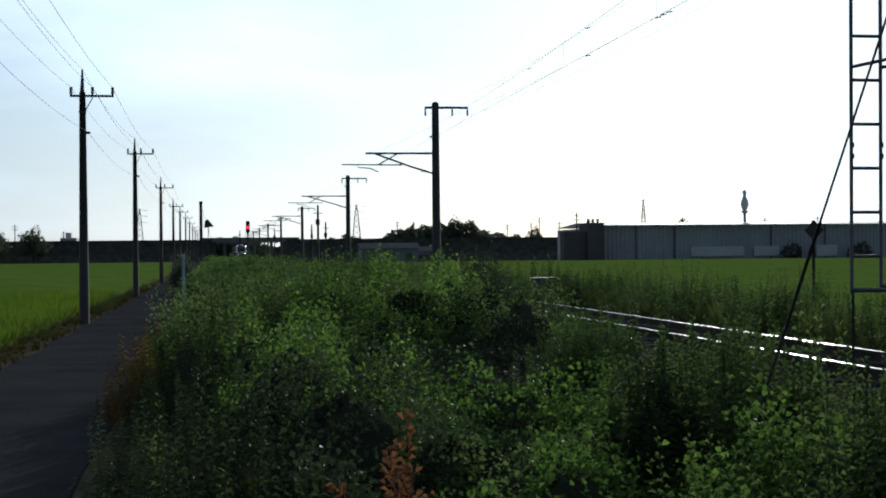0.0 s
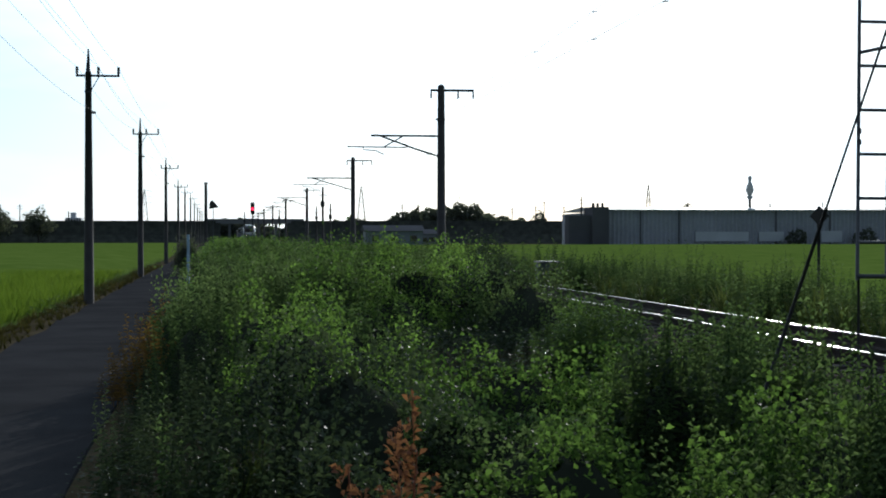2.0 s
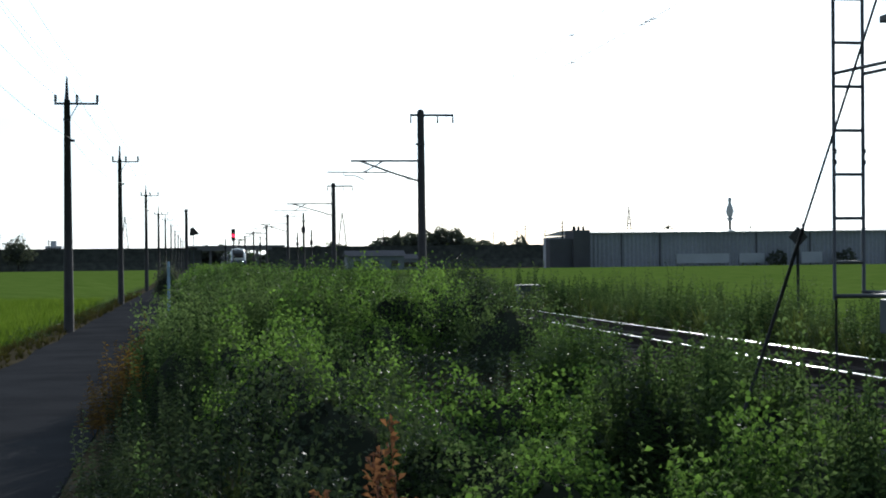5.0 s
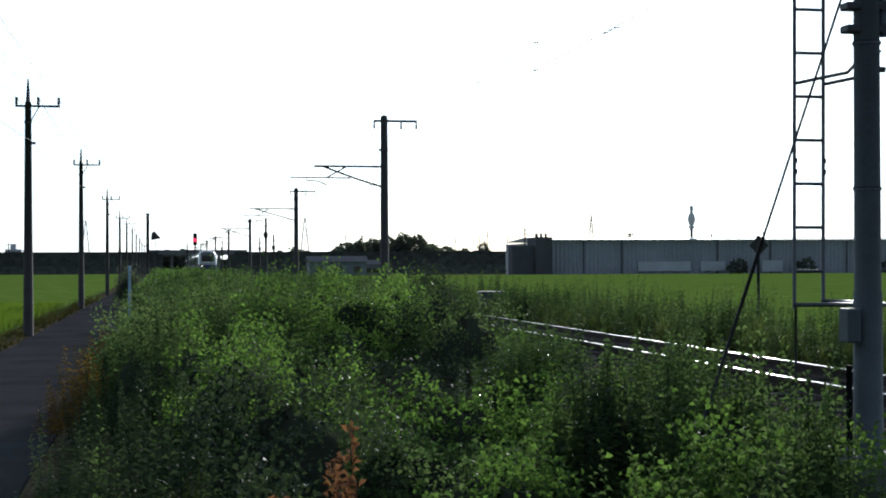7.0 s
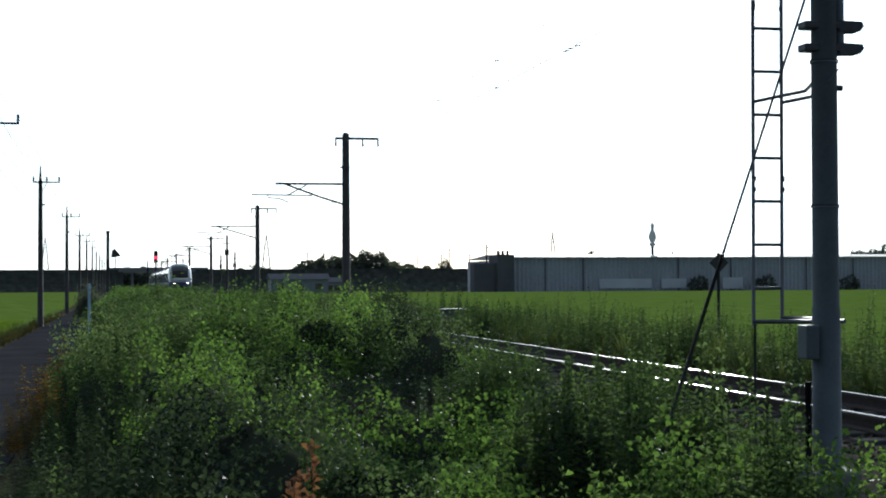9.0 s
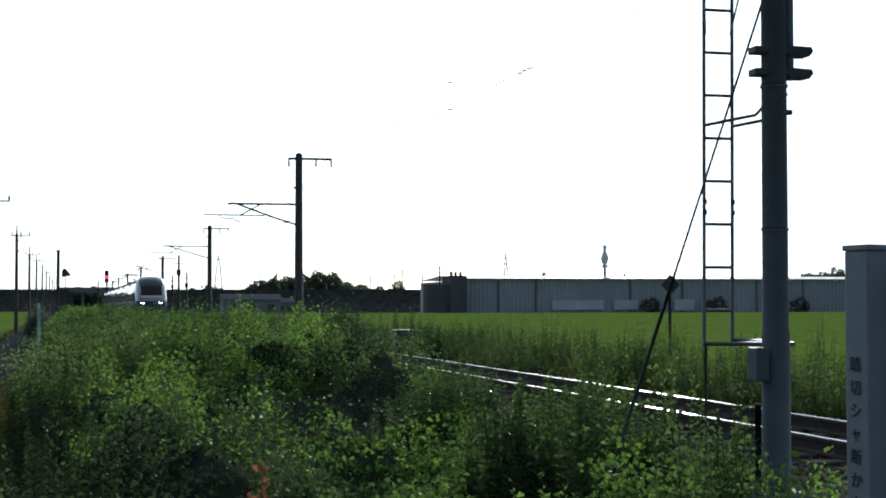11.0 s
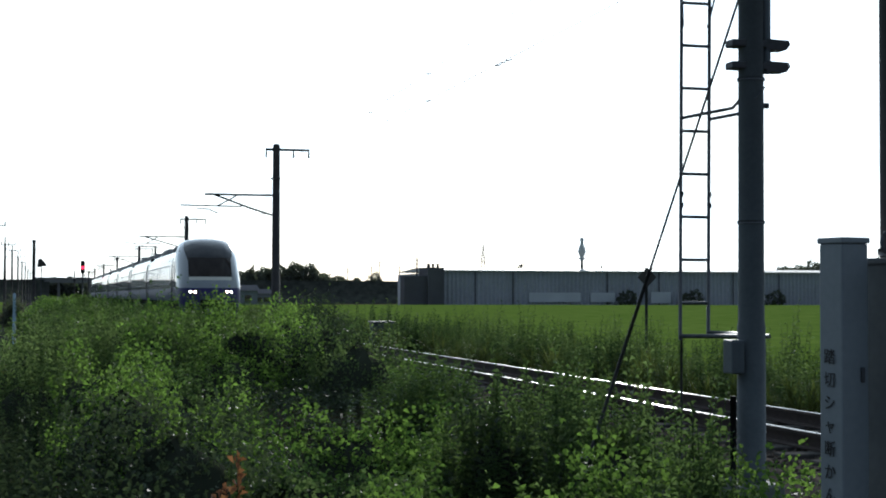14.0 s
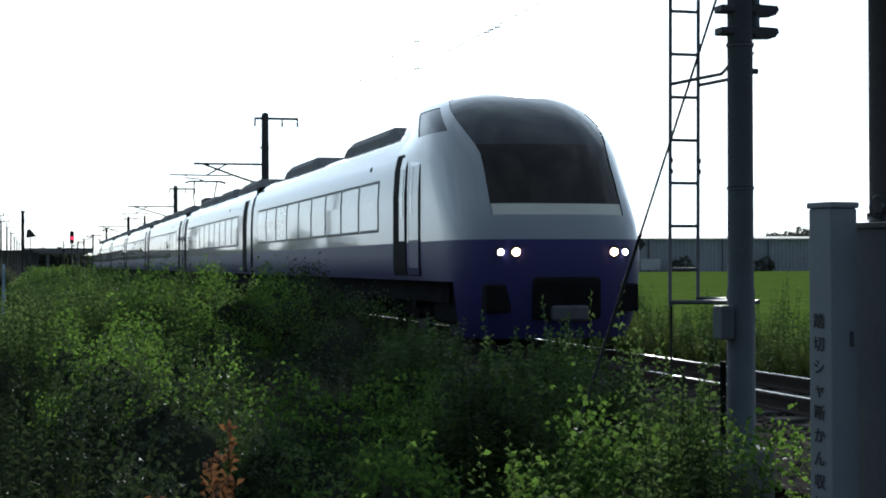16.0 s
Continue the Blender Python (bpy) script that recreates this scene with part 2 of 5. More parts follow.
# ---- ground ----
def canopy(x, y):
    """Height of the tops of the weeds on the bank between the lane and the track."""
    top = np.interp(y, [3, 8, 12, 20, 30, 60, 120, 300], [-0.35, -0.12, 0.08, 0.42, 0.78, 0.88, 0.75, 0.6])
    top = top - 0.5 * smooth01(x, 4.2, 5.8) * (1 - smooth01(y, 24, 34))
    top = top - 0.25 * (1 - smooth01(x, -1.6, -0.4))
    top = top - 0.55 * np.exp(-(((x - 3.0) / 0.8) ** 2 + ((y - 16.0) / 1.8) ** 2))
    return top


def ground_height(x, y):
    x, y = np.asarray(x, float), np.asarray(y, float)
    bank = np.minimum(canopy(x, y) - 0.72, -0.05)
    z = np.full(np.broadcast(x, y).shape, -1.28)
    z = np.where(x > -5.6, -1.28 + 0.30 * smooth01(x, -5.6, -4.6), z)
    up = smooth01(x, -1.45, 0.2)
    z = np.where(x > -1.45, -0.98 * (1 - up) + bank * up, z)
    bed = smooth01(x, 4.9, 5.5)
    z = np.where(x > 4.9, z * (1 - bed) + -0.34 * bed, z)
    z = np.where(x > 9.1, -0.34 - 0.94 * smooth01(x, 9.1, 13.5), z)
    return z


def ground():
    xs = np.unique(np.concatenate([-np.geomspace(8, 3000, 30), np.arange(-8, 16, 0.3), np.geomspace(16, 3000, 30)]))
    ys = np.unique(np.concatenate([-np.geomspace(20, 3000, 14), np.arange(-20, 60, 0.7), np.geomspace(60, 4500, 50)]))
    gx, gy = np.meshgrid(xs, ys)
    gz = ground_height(gx, gy) + 0.03 * ripple(gx, gy, 0.8) * ((gx < -4.3) | (gx > -1.3))
    gz = np.where((gx > -4.3) & (gx < -1.3), gz - 0.03, gz)
    v = np.stack([gx, gy, gz], -1).reshape(-1, 3)
    i = np.arange(len(ys) - 1)[:, None] * len(xs) + np.arange(len(xs) - 1)[None]
    i = i.ravel()
    f = np.stack([i, i + 1, i + 1 + len(xs), i + len(xs)], -1)
    tagged(share("ground", array_mesh("ground", v, f), SOIL), "dark bare soil under weeds and fields", "ground", kind="structure")


def road():
    bm = bmesh.new()
    ys = [-20 + 4 * k for k in range(110)]
    rows = []
    for y in ys:
        w = 0.06 * math.sin(y * 0.9) + 0.05 * math.sin(y * 2.3)
        rows.append([bm.verts.new((x, y, z)) for x, z in ((-4.15 + w, -1.05), (-4.1 + w, -0.975), (-2.8, -0.95), (-1.35 - w, -0.975), (-1.3 - w, -1.05))])
    for a, b in zip(rows, rows[1:]):
        for k in range(4):
            bm.faces.new((a[k], a[k + 1], b[k + 1], b[k]))
    tagged(part("road", bm, ASPHALT), "narrow worn grey asphalt farm lane beside the weeds", "road", kind="structure")


def paddy(x0, x1, y0, y1, label):
    """Rice canopy as one low sheet standing on the field, uneven on top."""
    xs = np.unique(np.concatenate([np.linspace(x0, x1, 60)]))
    ys = np.unique(np.concatenate([np.geomspace(y0, y1, 120)]))
    gx, gy = np.meshgrid(xs, ys)
    gz = -0.66 + 0.03 * ripple(gx, gy, 2.3) + 0.05 * ripple(gx, gy, 23, 1.0)
    for line in (95, 140, 210, 285):
        gz = gz - 0.38 * np.exp(-((gy + 0.12 * gx - line) / (0.5 + line / 200)) ** 2)
    edge = (gx <= x0) | (gx >= x1) | (gy <= y0) | (gy >= y1)
    gz = np.where(edge, -1.3, gz)
    v = np.stack([gx, gy, gz], -1).reshape(-1, 3)
    i = (np.arange(len(ys) - 1)[:, None] * len(xs) + np.arange(len(xs) - 1)[None]).ravel()
    f = np.stack([i, i + 1, i + 1 + len(xs), i + len(xs)], -1)
    ob = share("rice_field", array_mesh("rice_field", v, f), PADDY)
    for p in ob.data.polygons:
        p.use_smooth = True
    tagged(ob, label, "rice field", kind="structure")


ground()
road()
paddy(-420, -5.5, 14, 440, "bright green level rice field beside the lane")
paddy(14.2, 420, 10, 324, "bright green rice field beyond the railway verge")


# ---- railway ----
TRACK_X, GAUGE = 7.2, 1.067


def railway():
    track = empty("railway_track", pose(TRACK_X, 0, 0), "single railway track with shining rails on dark ballast", "railway track", kind="structure")
    for side in (-1, 1):
        x = side * (GAUGE / 2 + 0.032)
        prof = [(-0.0325, -0.04), (-0.0325, -0.01), (-0.029, -0.007), (0, -0.002), (0.029, -0.007), (0.0325, -0.01), (0.0325, -0.04)]
        web = [(-0.06, -0.155), (-0.06, -0.14), (-0.009, -0.125), (-0.009, -0.041), (0.009, -0.041), (0.009, -0.125), (0.06, -0.14), (0.06, -0.155)]
        ys = [-30, -10, 0, 10, 20, 30, 40, 60, 100, 200, 400, 700]
        strip = [(0.005 * k, math.sqrt(0.086 ** 2 - (0.005 * k) ** 2) - 0.0845) for k in range(-4, 5)]
        for points, name, mat, label in ((prof, "rail_head", RUST, "rusty rail head"), (strip, "running_band", RAIL_TOP, "polished running band on the rail"), (web, "rail_web", RUST, "rusty rail web and foot")):
            bm = bmesh.new()
            rows = [[bm.verts.new((x + px, y, pz)) for px, pz in points] for y in ys]
            for a, b in zip(rows, rows[1:]):
                for k in range(len(points) - 1):
                    bm.faces.new((a[k + 1], a[k], b[k], b[k + 1])).smooth = name == "running_band"
            part(name, bm, mat, track, label)
    bm = bmesh.new()
    rows = [[bm.verts.new((px, y, pz)) for px, pz in ((-2.0, -0.42), (-1.45, -0.2), (0, -0.19), (1.45, -0.2), (2.1, -0.42))] for y in range(-30, 700, 10)]
    for a, b in zip(rows, rows[1:]):
        for k in range(4):
            bm.faces.new((a[k], a[k + 1], b[k + 1], b[k]))
    part("ballast_bed", bm, BALLAST, track)
    sleeper = bpy.data.meshes.new("sleeper")
    bm = boxed((-1.0, -0.12, -0.3), (1.0, 0.12, -0.156), 0.015)
    bm.to_mesh(sleeper)
    bm.free()
    for k in range(110):
        ob = share("sleeper", sleeper, SLEEPER, track)
        ob.location = (0, -6 + 0.62 * k, 0)
    # loose stones
    rng = np.random.default_rng(5)
    n = 9000
    base = np.array([(1, 0, 0), (-1, 0, 0), (0, 1, 0), (0, -1, 0), (0, 0, 0.8), (0, 0, -0.8)], float)
    tri = np.array([(0, 2, 4), (2, 1, 4), (1, 3, 4), (3, 0, 4), (2, 0, 5), (1, 2, 5), (3, 1, 5), (0, 3, 5)])
    px = rng.uniform(-1.9, 1.9, n)
    py = 8 + 34 * rng.random(n) ** 1.3
    pz = -0.19 - np.clip(np.abs(px) - 1.4, 0, 1) * 0.4
    size = rng.uniform(0.02, 0.045, (n, 1, 1)) * rng.uniform(0.6, 1.2, (n, 6, 1))
    a = rng.uniform(0, 6.28, n)
    c, s = np.cos(a)[:, None], np.sin(a)[:, None]
    v = base[None] * size
    v = np.stack([v[..., 0] * c - v[..., 1] * s + px[:, None], v[..., 0] * s + v[..., 1] * c + py[:, None], v[..., 2] + pz[:, None]], -1)
    f = (tri[None] + 6 * np.arange(n)[:, None, None]).reshape(-1, 3)
    stones = share("ballast_stones", array_mesh("ballast_stones", v.reshape(-1, 3), f), BALLAST, track, "loose ballast stones")
    tagged(stones, kind="stuff")


def span(bm, a, b, sag, radius, pieces=10):
    a, b = Vector(a), Vector(b)
    pts = [a.lerp(b, k / pieces) - Vector((0, 0, 4 * sag * (k / pieces) * (1 - k / pieces))) for k in range(pieces + 1)]
    tube(bm, pts, radius, 4, cap=False)


MASTS = [(10.24, 69.5, 8.24), (10.66, 121.0, 7.52), (10.6, 184.0, 7.05), (10.6, 243.0, 7.2), (10.6, 302.0, 7.4), (10.6, 360.0, 7.6), (10.6, 415.0, 7.6)]


def catenary_mast(x, y, top):
    m = empty("catenary_mast", pose(x, y, 0), "dark concrete railway mast with bracket arms over the track", "railway mast", "masts along the track")
    base = float(ground_height(np.array([x]), np.array([y]))[0])
    part("pole", tubed([(0, 0, base - 0.1), (0, 0, top - 0.06), (0, 0, top)], [0.21, 0.165, 0.12], 14), POLE_DARK, m)
    part("pole_cap", tubed([(0, 0, top - 0.02), (0, 0, top + 0.03)], [0.13, 0.06], 10), STEEL_DARK, m)
    part("cross_arm", boxed((-0.5, -0.05, top - 0.30), (1.55, 0.05, top - 0.19), 0.008), STEEL_DARK, m, "angle steel cross arm")
    for dx in (-0.47, 0.8, 1.52):
        bm = tubed([(dx, 0, top - 0.24), (dx, 0, top - 0.62)], 0.04, 6)
        for k in range(3):
            tube(bm, [(dx, 0, top - 0.42 - 0.07 * k), (dx, 0, top - 0.45 - 0.07 * k)], 0.055, 8)
        part("insulator", bm, INSULATOR, m)
    reach = -(x - TRACK_X) - 0.25
    part("top_tube", tubed([(-0.15, 0, 5.86), (reach, 0, 5.86)], 0.055, 6), STEEL_DARK, m)
    part("brace", tubed([(-0.15, 0, 4.93), (-1.2, 0, 5.25), (reach + 0.45, 0, 5.84)], 0.05, 6), STEEL_DARK, m)
    part("strut", tubed([(reach + 1.5, 0, 5.84), (reach + 0.6, 0, 5.34)], 0.038, 6), STEEL_DARK, m)
    part("registration_tube", tubed([(reach + 1.7, 0, 5.32), (reach - 1.1, 0, 5.34)], 0.035, 6), STEEL_DARK, m)
    part("steady_arm", tubed([(reach - 0.35, 0, 5.33), (reach - 0.35, 0, 5.2), (reach + 0.2, 0, 5.17), (reach + 0.6, 0, 4.99)], 0.028, 5), STEEL_DARK, m)
    for dx, dz in ((-0.3, 5.86), (-0.45, 5.03)):
        bm = bmesh.new()
        for k in range(4):
            tube(bm, [(dx - 0.07 * k, 0, dz), (dx - 0.07 * k - 0.03, 0, dz)], 0.075, 8)
        part("arm_insulator", bm, INSULATOR, m)
    part("band", tubed([(0, 0, 6.6), (0, 0, 6.68)], 0.2, 12), STEEL_DARK, m)
    part("bolt", boxed((-0.27, -0.03, 6.6), (-0.18, 0.03, 6.68)), STEEL_DARK, m)
    return m


def catenary():
    for x, y, top in MASTS:
        catenary_mast(x, y, top)
    lines = empty("overhead_line", pose(0, 0, 0), "thin overhead wires strung along the railway", "overhead wire")
    msg = bmesh.new()
    feeds = {dx: bmesh.new() for dx in (-0.47, 0.8, 1.52)}
    ends = [(10.3, 17.0, 8.2)] + MASTS
    ends = [(10.3, -36.0, 8.2)] + ends
    for (xa, ya, ta), (xb, yb, tb) in zip(ends, ends[1:]):
        span(msg, (TRACK_X - 0.1, ya, 5.9), (TRACK_X - 0.1, yb, 5.9), 0.55, 0.0045)
        con = bmesh.new()
        span(con, (TRACK_X - 0.1, ya, 5.0), (TRACK_X - 0.1, yb, 5.0), 0.0, 0.0045, 2)
        part("contact_wire", con, WIRE, lines)
        for k in range(1, 8):
            u = k / 8
            y = ya + (yb - ya) * u
            drop = bmesh.new()
            span(drop, (TRACK_X - 0.1, y, 5.9 - 2.2 * u * (1 - u)), (TRACK_X - 0.1, y, 5.0), 0, 0.002, 1)
            part("dropper", drop, WIRE, lines)
        for dx, feed in feeds.items():
            span(feed, (xa + dx, ya, ta - 0.62), (xb + dx, yb, tb - 0.62), 0.5, 0.003)
    part("messenger_wire", msg, WIRE, lines)
    for feed in feeds.values():
        part("feeder_wire", feed, WIRE, lines)
    for x, y, z in ((7.1, 23.48, 4.97), (7.1, 23.2, 4.97), (7.1, 22.86, 4.96), (7.1, 28.1, 5.49), (7.1, 28.1, 4.96), (7.1, 33.5, 5.37)):
        part("wire_clamp", tubed([(x - 0.05, y, z), (x + 0.05, y, z + 0.02)], 0.011, 6), INSULATOR, lines)


LANE_POLES = [(-4.2, 16.0, 7.3), (-4.2, 50.0, 7.28), (-4.2, 82.5, 7.56), (-4.2, 122.0, 7.47), (-4.2, 158.5, 7.15), (-4.2, 190.0, 7.45), (-4.2, 227.0, 7.6), (-4.2, 262.0, 7.5), (-4.2, 300.0, 7.5), (-4.2, 340.0, 7.5), (-4.2, 385.0, 7.5)]


def utility_pole(x, y, top):
    m = empty("utility_pole", pose(x, y, -0.95, 0, 0, 0), "tall dark concrete utility pole with a cross arm beside the lane", "utility pole", "utility poles along the lane")
    h = top + 0.95
    part("shaft", tubed([(0, 0, -0.1), (0, 0, h - 0.75)], [0.165, 0.10], 12), POLE_DARK, m)
    part("peak", tubed([(0, 0, h - 0.75), (0, 0, h - 0.5), (0, 0, h)], [0.085, 0.06, 0.025], 8), STEEL_DARK, m)
    part("cross_arm", boxed((-0.4, -0.045, h - 0.9), (1.0, 0.045, h - 0.83), 0.01), STEEL_DARK, m)
    part("arm_brace", tubed([(0.08, 0, h - 1.35), (0.35, 0, h - 0.88)], 0.018, 5), STEEL_DARK, m)
    for dx in (-0.36, 0.32, 0.96):
        bm = tubed([(dx, 0, h - 0.83), (dx, 0, h - 0.76), (dx, 0, h - 0.72), (dx, 0, h - 0.58)], [0.03, 0.06, 0.045, 0.05], 8)
        part("insulator", bm, INSULATOR, m)
    part("band", tubed([(0, 0, h - 1.42), (0, 0, h - 1.34)], 0.125, 10), STEEL_DARK, m)
    part("step_bolt", boxed((0.1, -0.02, h - 2.1), (0.24, 0.02, h - 2.02)), STEEL_DARK, m)
    return m


def lane_line():
    for p in LANE_POLES:
        utility_pole(*p)
    lines = empty("power_line", pose(0, 0, 0), "thin electric wires strung between the lane's poles", "power line")
    ends = [(-4.2, -18.0, 7.3)] + LANE_POLES
    for dx, dz in ((-0.36, -0.58), (0.32, -0.58), (0.96, -0.58), (0.0, 0.0), (0.14, -2.0)):
        for (xa, ya, ta), (xb, yb, tb) in zip(ends, ends[1:]):
            bm = bmesh.new()
            span(bm, (xa + dx, ya, ta + dz), (xb + dx, yb, tb + dz), 0.35, 0.006)
            part("wire", bm, WIRE, lines)


railway()
catenary()
lane_line()


# ---- the train ----
def body_half(z):
    """Half width of the cars at a height over the rails."""
    return float(np.interp(z, [0.95, 1.15, 2.3, 2.75, 3.05, 3.25, 3.4, 3.49, 3.54, 3.56], [1.41, 1.45, 1.45, 1.42, 1.35, 1.22, 1.0, 0.68, 0.35, 0.0]))


def shell(levels, y0, y1, cap=True):
    """A car's skin between two heights, round the roof where the levels reach it."""
    bm = bmesh.new()
    left = [(-body_half(z), z) for z in levels]
    right = [(body_half(z), z) for z in levels[::-1]]
    if levels[-1] >= 3.56:
        right = right[1:]
        loops = [left + right]
    else:
        loops = [left, right]
    for loop in loops:
        a = [bm.verts.new((x, y0, z)) for x, z in loop]
        b = [bm.verts.new((x, y1, z)) for x, z in loop]
        for k in range(len(loop) - 1):
            bm.faces.new((a[k], b[k], b[k + 1], a[k + 1])).smooth = True
        if cap and len(loops) == 1:
            bm.faces.new([bm.verts.new((x, y0 + 0.002, z)) for x, z in loop])
            bm.faces.new([bm.verts.new((x, y1 - 0.002, z)) for x, z in loop][::-1])
    return bm


WHITE_LEVELS = [1.55, 1.9, 2.3, 2.6, 2.75, 2.9, 3.05, 3.15, 3.25, 3.33, 3.4, 3.45, 3.49, 3.54, 3.56]
TRAIN_FRONT, CAR = 0.0, 20.5


def side_plate(x_side, y0, y1, z0, z1, proud=0.006):
    """A plate that follows the curve of the car's side."""
    bm = bmesh.new()
    zs = [z0] + [z for z in (1.15, 1.55, 1.9, 2.3, 2.6, 2.75, 2.9, 3.05) if z0 + 0.03 < z < z1 - 0.03] + [z1]
    rows = [[bm.verts.new((x_side * (body_half(z) + p), y, z)) for y, p in ((y0, -0.03), (y0, proud), (y1, proud), (y1, -0.03))] for z in zs]
    for a, b in zip(rows, rows[1:]):
        for k in range(3):
            q = (a[k], a[k + 1], b[k + 1], b[k])
            bm.faces.new(q if x_side > 0 else q[::-1])
    bm.faces.new(rows[0])
    bm.faces.new(rows[-1][::-1])
    return bm


def mesh_of(name, bm):
    me = bpy.data.meshes.new(name)
    bm.to_mesh(me)
    bm.free()
    return me


def under_gear(car, y0, y1, meshes):
    share("underframe", meshes["under"], UNDER, car).location = (0, y0, 0)
    for yc in (y0 + 3.6, y1 - 3.4):
        share("bogie", meshes["bogie"], UNDER, car).location = (0, yc, 0)
        for dy in (-1.05, 1.05):
            for side in (-1, 1):
                share("wheel", meshes["wheel"], STEEL_DARK, car).location = (side * 0.56, yc + dy, 0.43)


def train():
    t = empty("express_train", pose(TRACK_X, 410, 0), "white express train with violet-blue lower band and lit headlights", "train")
    meshes = {}
    bm = bmesh.new()
    box(bm, (-1.25, 0.6, 0.62), (1.25, 19.6, 0.99))
    for a, b in ((6.2, 8.4), (8.8, 11.0), (11.4, 13.6)):
        box(bm, (-1.3, a, 0.3), (1.3, b, 0.64), 0.04)
    meshes["under"] = mesh_of("underframe", bm)
    bm = bmesh.new()
    for s in (-1, 1):
        box(bm, (s * 0.95 - 0.08, -1.7, 0.38), (s * 0.95 + 0.08, 1.7, 0.62), 0.03)
        box(bm, (s * 0.95 - 0.1, -0.35, 0.3), (s * 0.95 + 0.1, 0.35, 0.85), 0.03)
        for dy in (-1.05, 1.05):
            box(bm, (s * 0.97 - 0.1, dy - 0.16, 0.28), (s * 0.97 + 0.1, dy + 0.16, 0.58), 0.03)
    box(bm, (-1.0, -0.25, 0.4), (1.0, 0.25, 0.6), 0.03)
    meshes["bogie"] = mesh_of("bogie", bm)
    meshes["wheel"] = mesh_of("wheel", tubed([(-0.06, 0, 0), (-0.03, 0, 0), (0.06, 0, 0)], [0.42, 0.43, 0.43], 20))
    ac = bmesh.new()
    pts = [(-0.9, 3.3), (-0.86, 3.68), (-0.7, 3.83), (0.7, 3.83), (0.86, 3.68), (0.9, 3.3)]
    rows = [[ac.verts.new((x * s, y, 3.3 + (z - 3.3) * h)) for x, z in pts] for y, s, h in ((0, 1.0, 0.45), (0.6, 1, 1), (4.3, 1, 1), (4.9, 1.0, 0.45))]
    for a, b in zip(rows, rows[1:]):
        for k in range(5):
            ac.faces.new((a[k], b[k], b[k + 1], a[k + 1]))
    ac.faces.new(rows[0])
    ac.faces.new(rows[-1][::-1])
    meshes["ac"] = mesh_of("air_conditioner", ac)
    panes = {}

    def pane(name, side, y0, y1, z0, z1, mat, car, proud=0.006, label=""):
        key = (name, side, round(y1 - y0, 3), z0, z1, proud)
        if key not in panes:
            panes[key] = mesh_of(name, side_plate(side, 0, y1 - y0, z0, z1, proud))
        ob = share(name, panes[key], mat, car, label)
        ob.location = (0, y0, 0)
        return ob

    for i in range(7):
        first, last = i == 0, i == 6
        y0 = 4.6 if first else 21.85 + CAR * (i - 1) + 0.22
        y1 = 21.85 + CAR * i - 0.22
        car = part("car_body", shell(WHITE_LEVELS, y0, y1), WHITE_BODY, t, "white painted car body")
        part("lower_band", shell([0.95, 1.0, 1.15, 1.35, 1.55], y0, y1), BLUE_BODY, car, "violet-blue lower band")
        ycar = 21.85 + CAR * (i - 1)
        under_gear(car, ycar, ycar + CAR, meshes)
        for dy in (4.6, 12.6) if first else (1.4, 7.4, 13.0):
            share("air_conditioner", meshes["ac"], ROOF_GEAR, car).location = (0, ycar + 1.2 + dy, -0.06)
        if not last:
            part("gangway", boxed((-1.28, y1 - 0.03, 0.9), (1.28, y1 + 0.47, 3.35), 0.05), BLACK, car, "black gangway bellows")
        for side in (-1, 1):
            # windows in pale frames
            w0 = ycar + (4.55 if first else 3.0)
            count, pitch = (9, 1.66) if first else (10, 1.55)
            for k in range(count):
                y = w0 + k * pitch
                pane("window_frame", side, y - 0.05, y + pitch - 0.15, 1.76, 2.66, STEEL, car, 0.005, "grey window frame")
                pane("window", side, y, y + pitch - 0.2, 1.81, 2.61, PANE_SKY, car, 0.010, "window reflecting the pale sky")
            doors = () if first else (ycar + 1.05, ycar + 18.9)
            if first:
                # Black plates, slightly proud, give the shade of door openings and the seams.
                pane("door_gap_shade", side, 3.82, 4.68, 1.02, 3.0, BLACK, car, 0.014, "black plate for the shaded door opening")
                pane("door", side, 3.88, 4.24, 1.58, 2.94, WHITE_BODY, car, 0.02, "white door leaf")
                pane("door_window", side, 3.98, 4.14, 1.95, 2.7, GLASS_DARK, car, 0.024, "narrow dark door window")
                pane("door_gap_shade", side, 2.93, 3.62, 1.02, 3.0, BLACK, car, 0.014, "dark door seam")
                pane("door", side, 2.97, 3.58, 1.58, 2.96, WHITE_BODY, car, 0.02, "white cab door")
                pane("door_foot", side, 2.97, 3.58, 1.04, 1.57, BLUE_BODY, car, 0.02, "violet-blue foot of the cab door")
                pane("door_window", side, 3.36, 3.48, 2.0, 2.75, GLASS_DARK, car, 0.024, "narrow dark door window")
            for y in doors:
                narrow = 0.75
                # A flat black plate paints the shade of the recessed door.
                pane("door_gap_shade", side, y, y + narrow + 0.12, 1.0, 3.04, BLACK, car, 0.004, "black plate for the shaded door recess")
            pane("number_lamp", side, ycar + 5.3, ycar + 5.42, 2.86, 2.94, BLACK, car, 0.008)
        if i == 2:
            base = ycar + 4.6
            part("roof_box", boxed((-0.6, base - 5.2, 3.45), (0.6, base - 3.6, 3.95), 0.05), ROOF_GEAR, car, "dark roof equipment box")
            bm = bmesh.new()
            for s in (-0.45, 0.45):
                tube(bm, [(s, base, 3.6), (s * 1.0, base + 0.9, 4.2), (s * 1.1, base + 0.1, 4.85)], 0.03, 6)
            tube(bm, [(-0.9, base + 0.1, 4.83), (-0.65, base + 0.1, 4.9), (0.65, base + 0.1, 4.9), (0.9, base + 0.1, 4.83)], 0.035, 6)
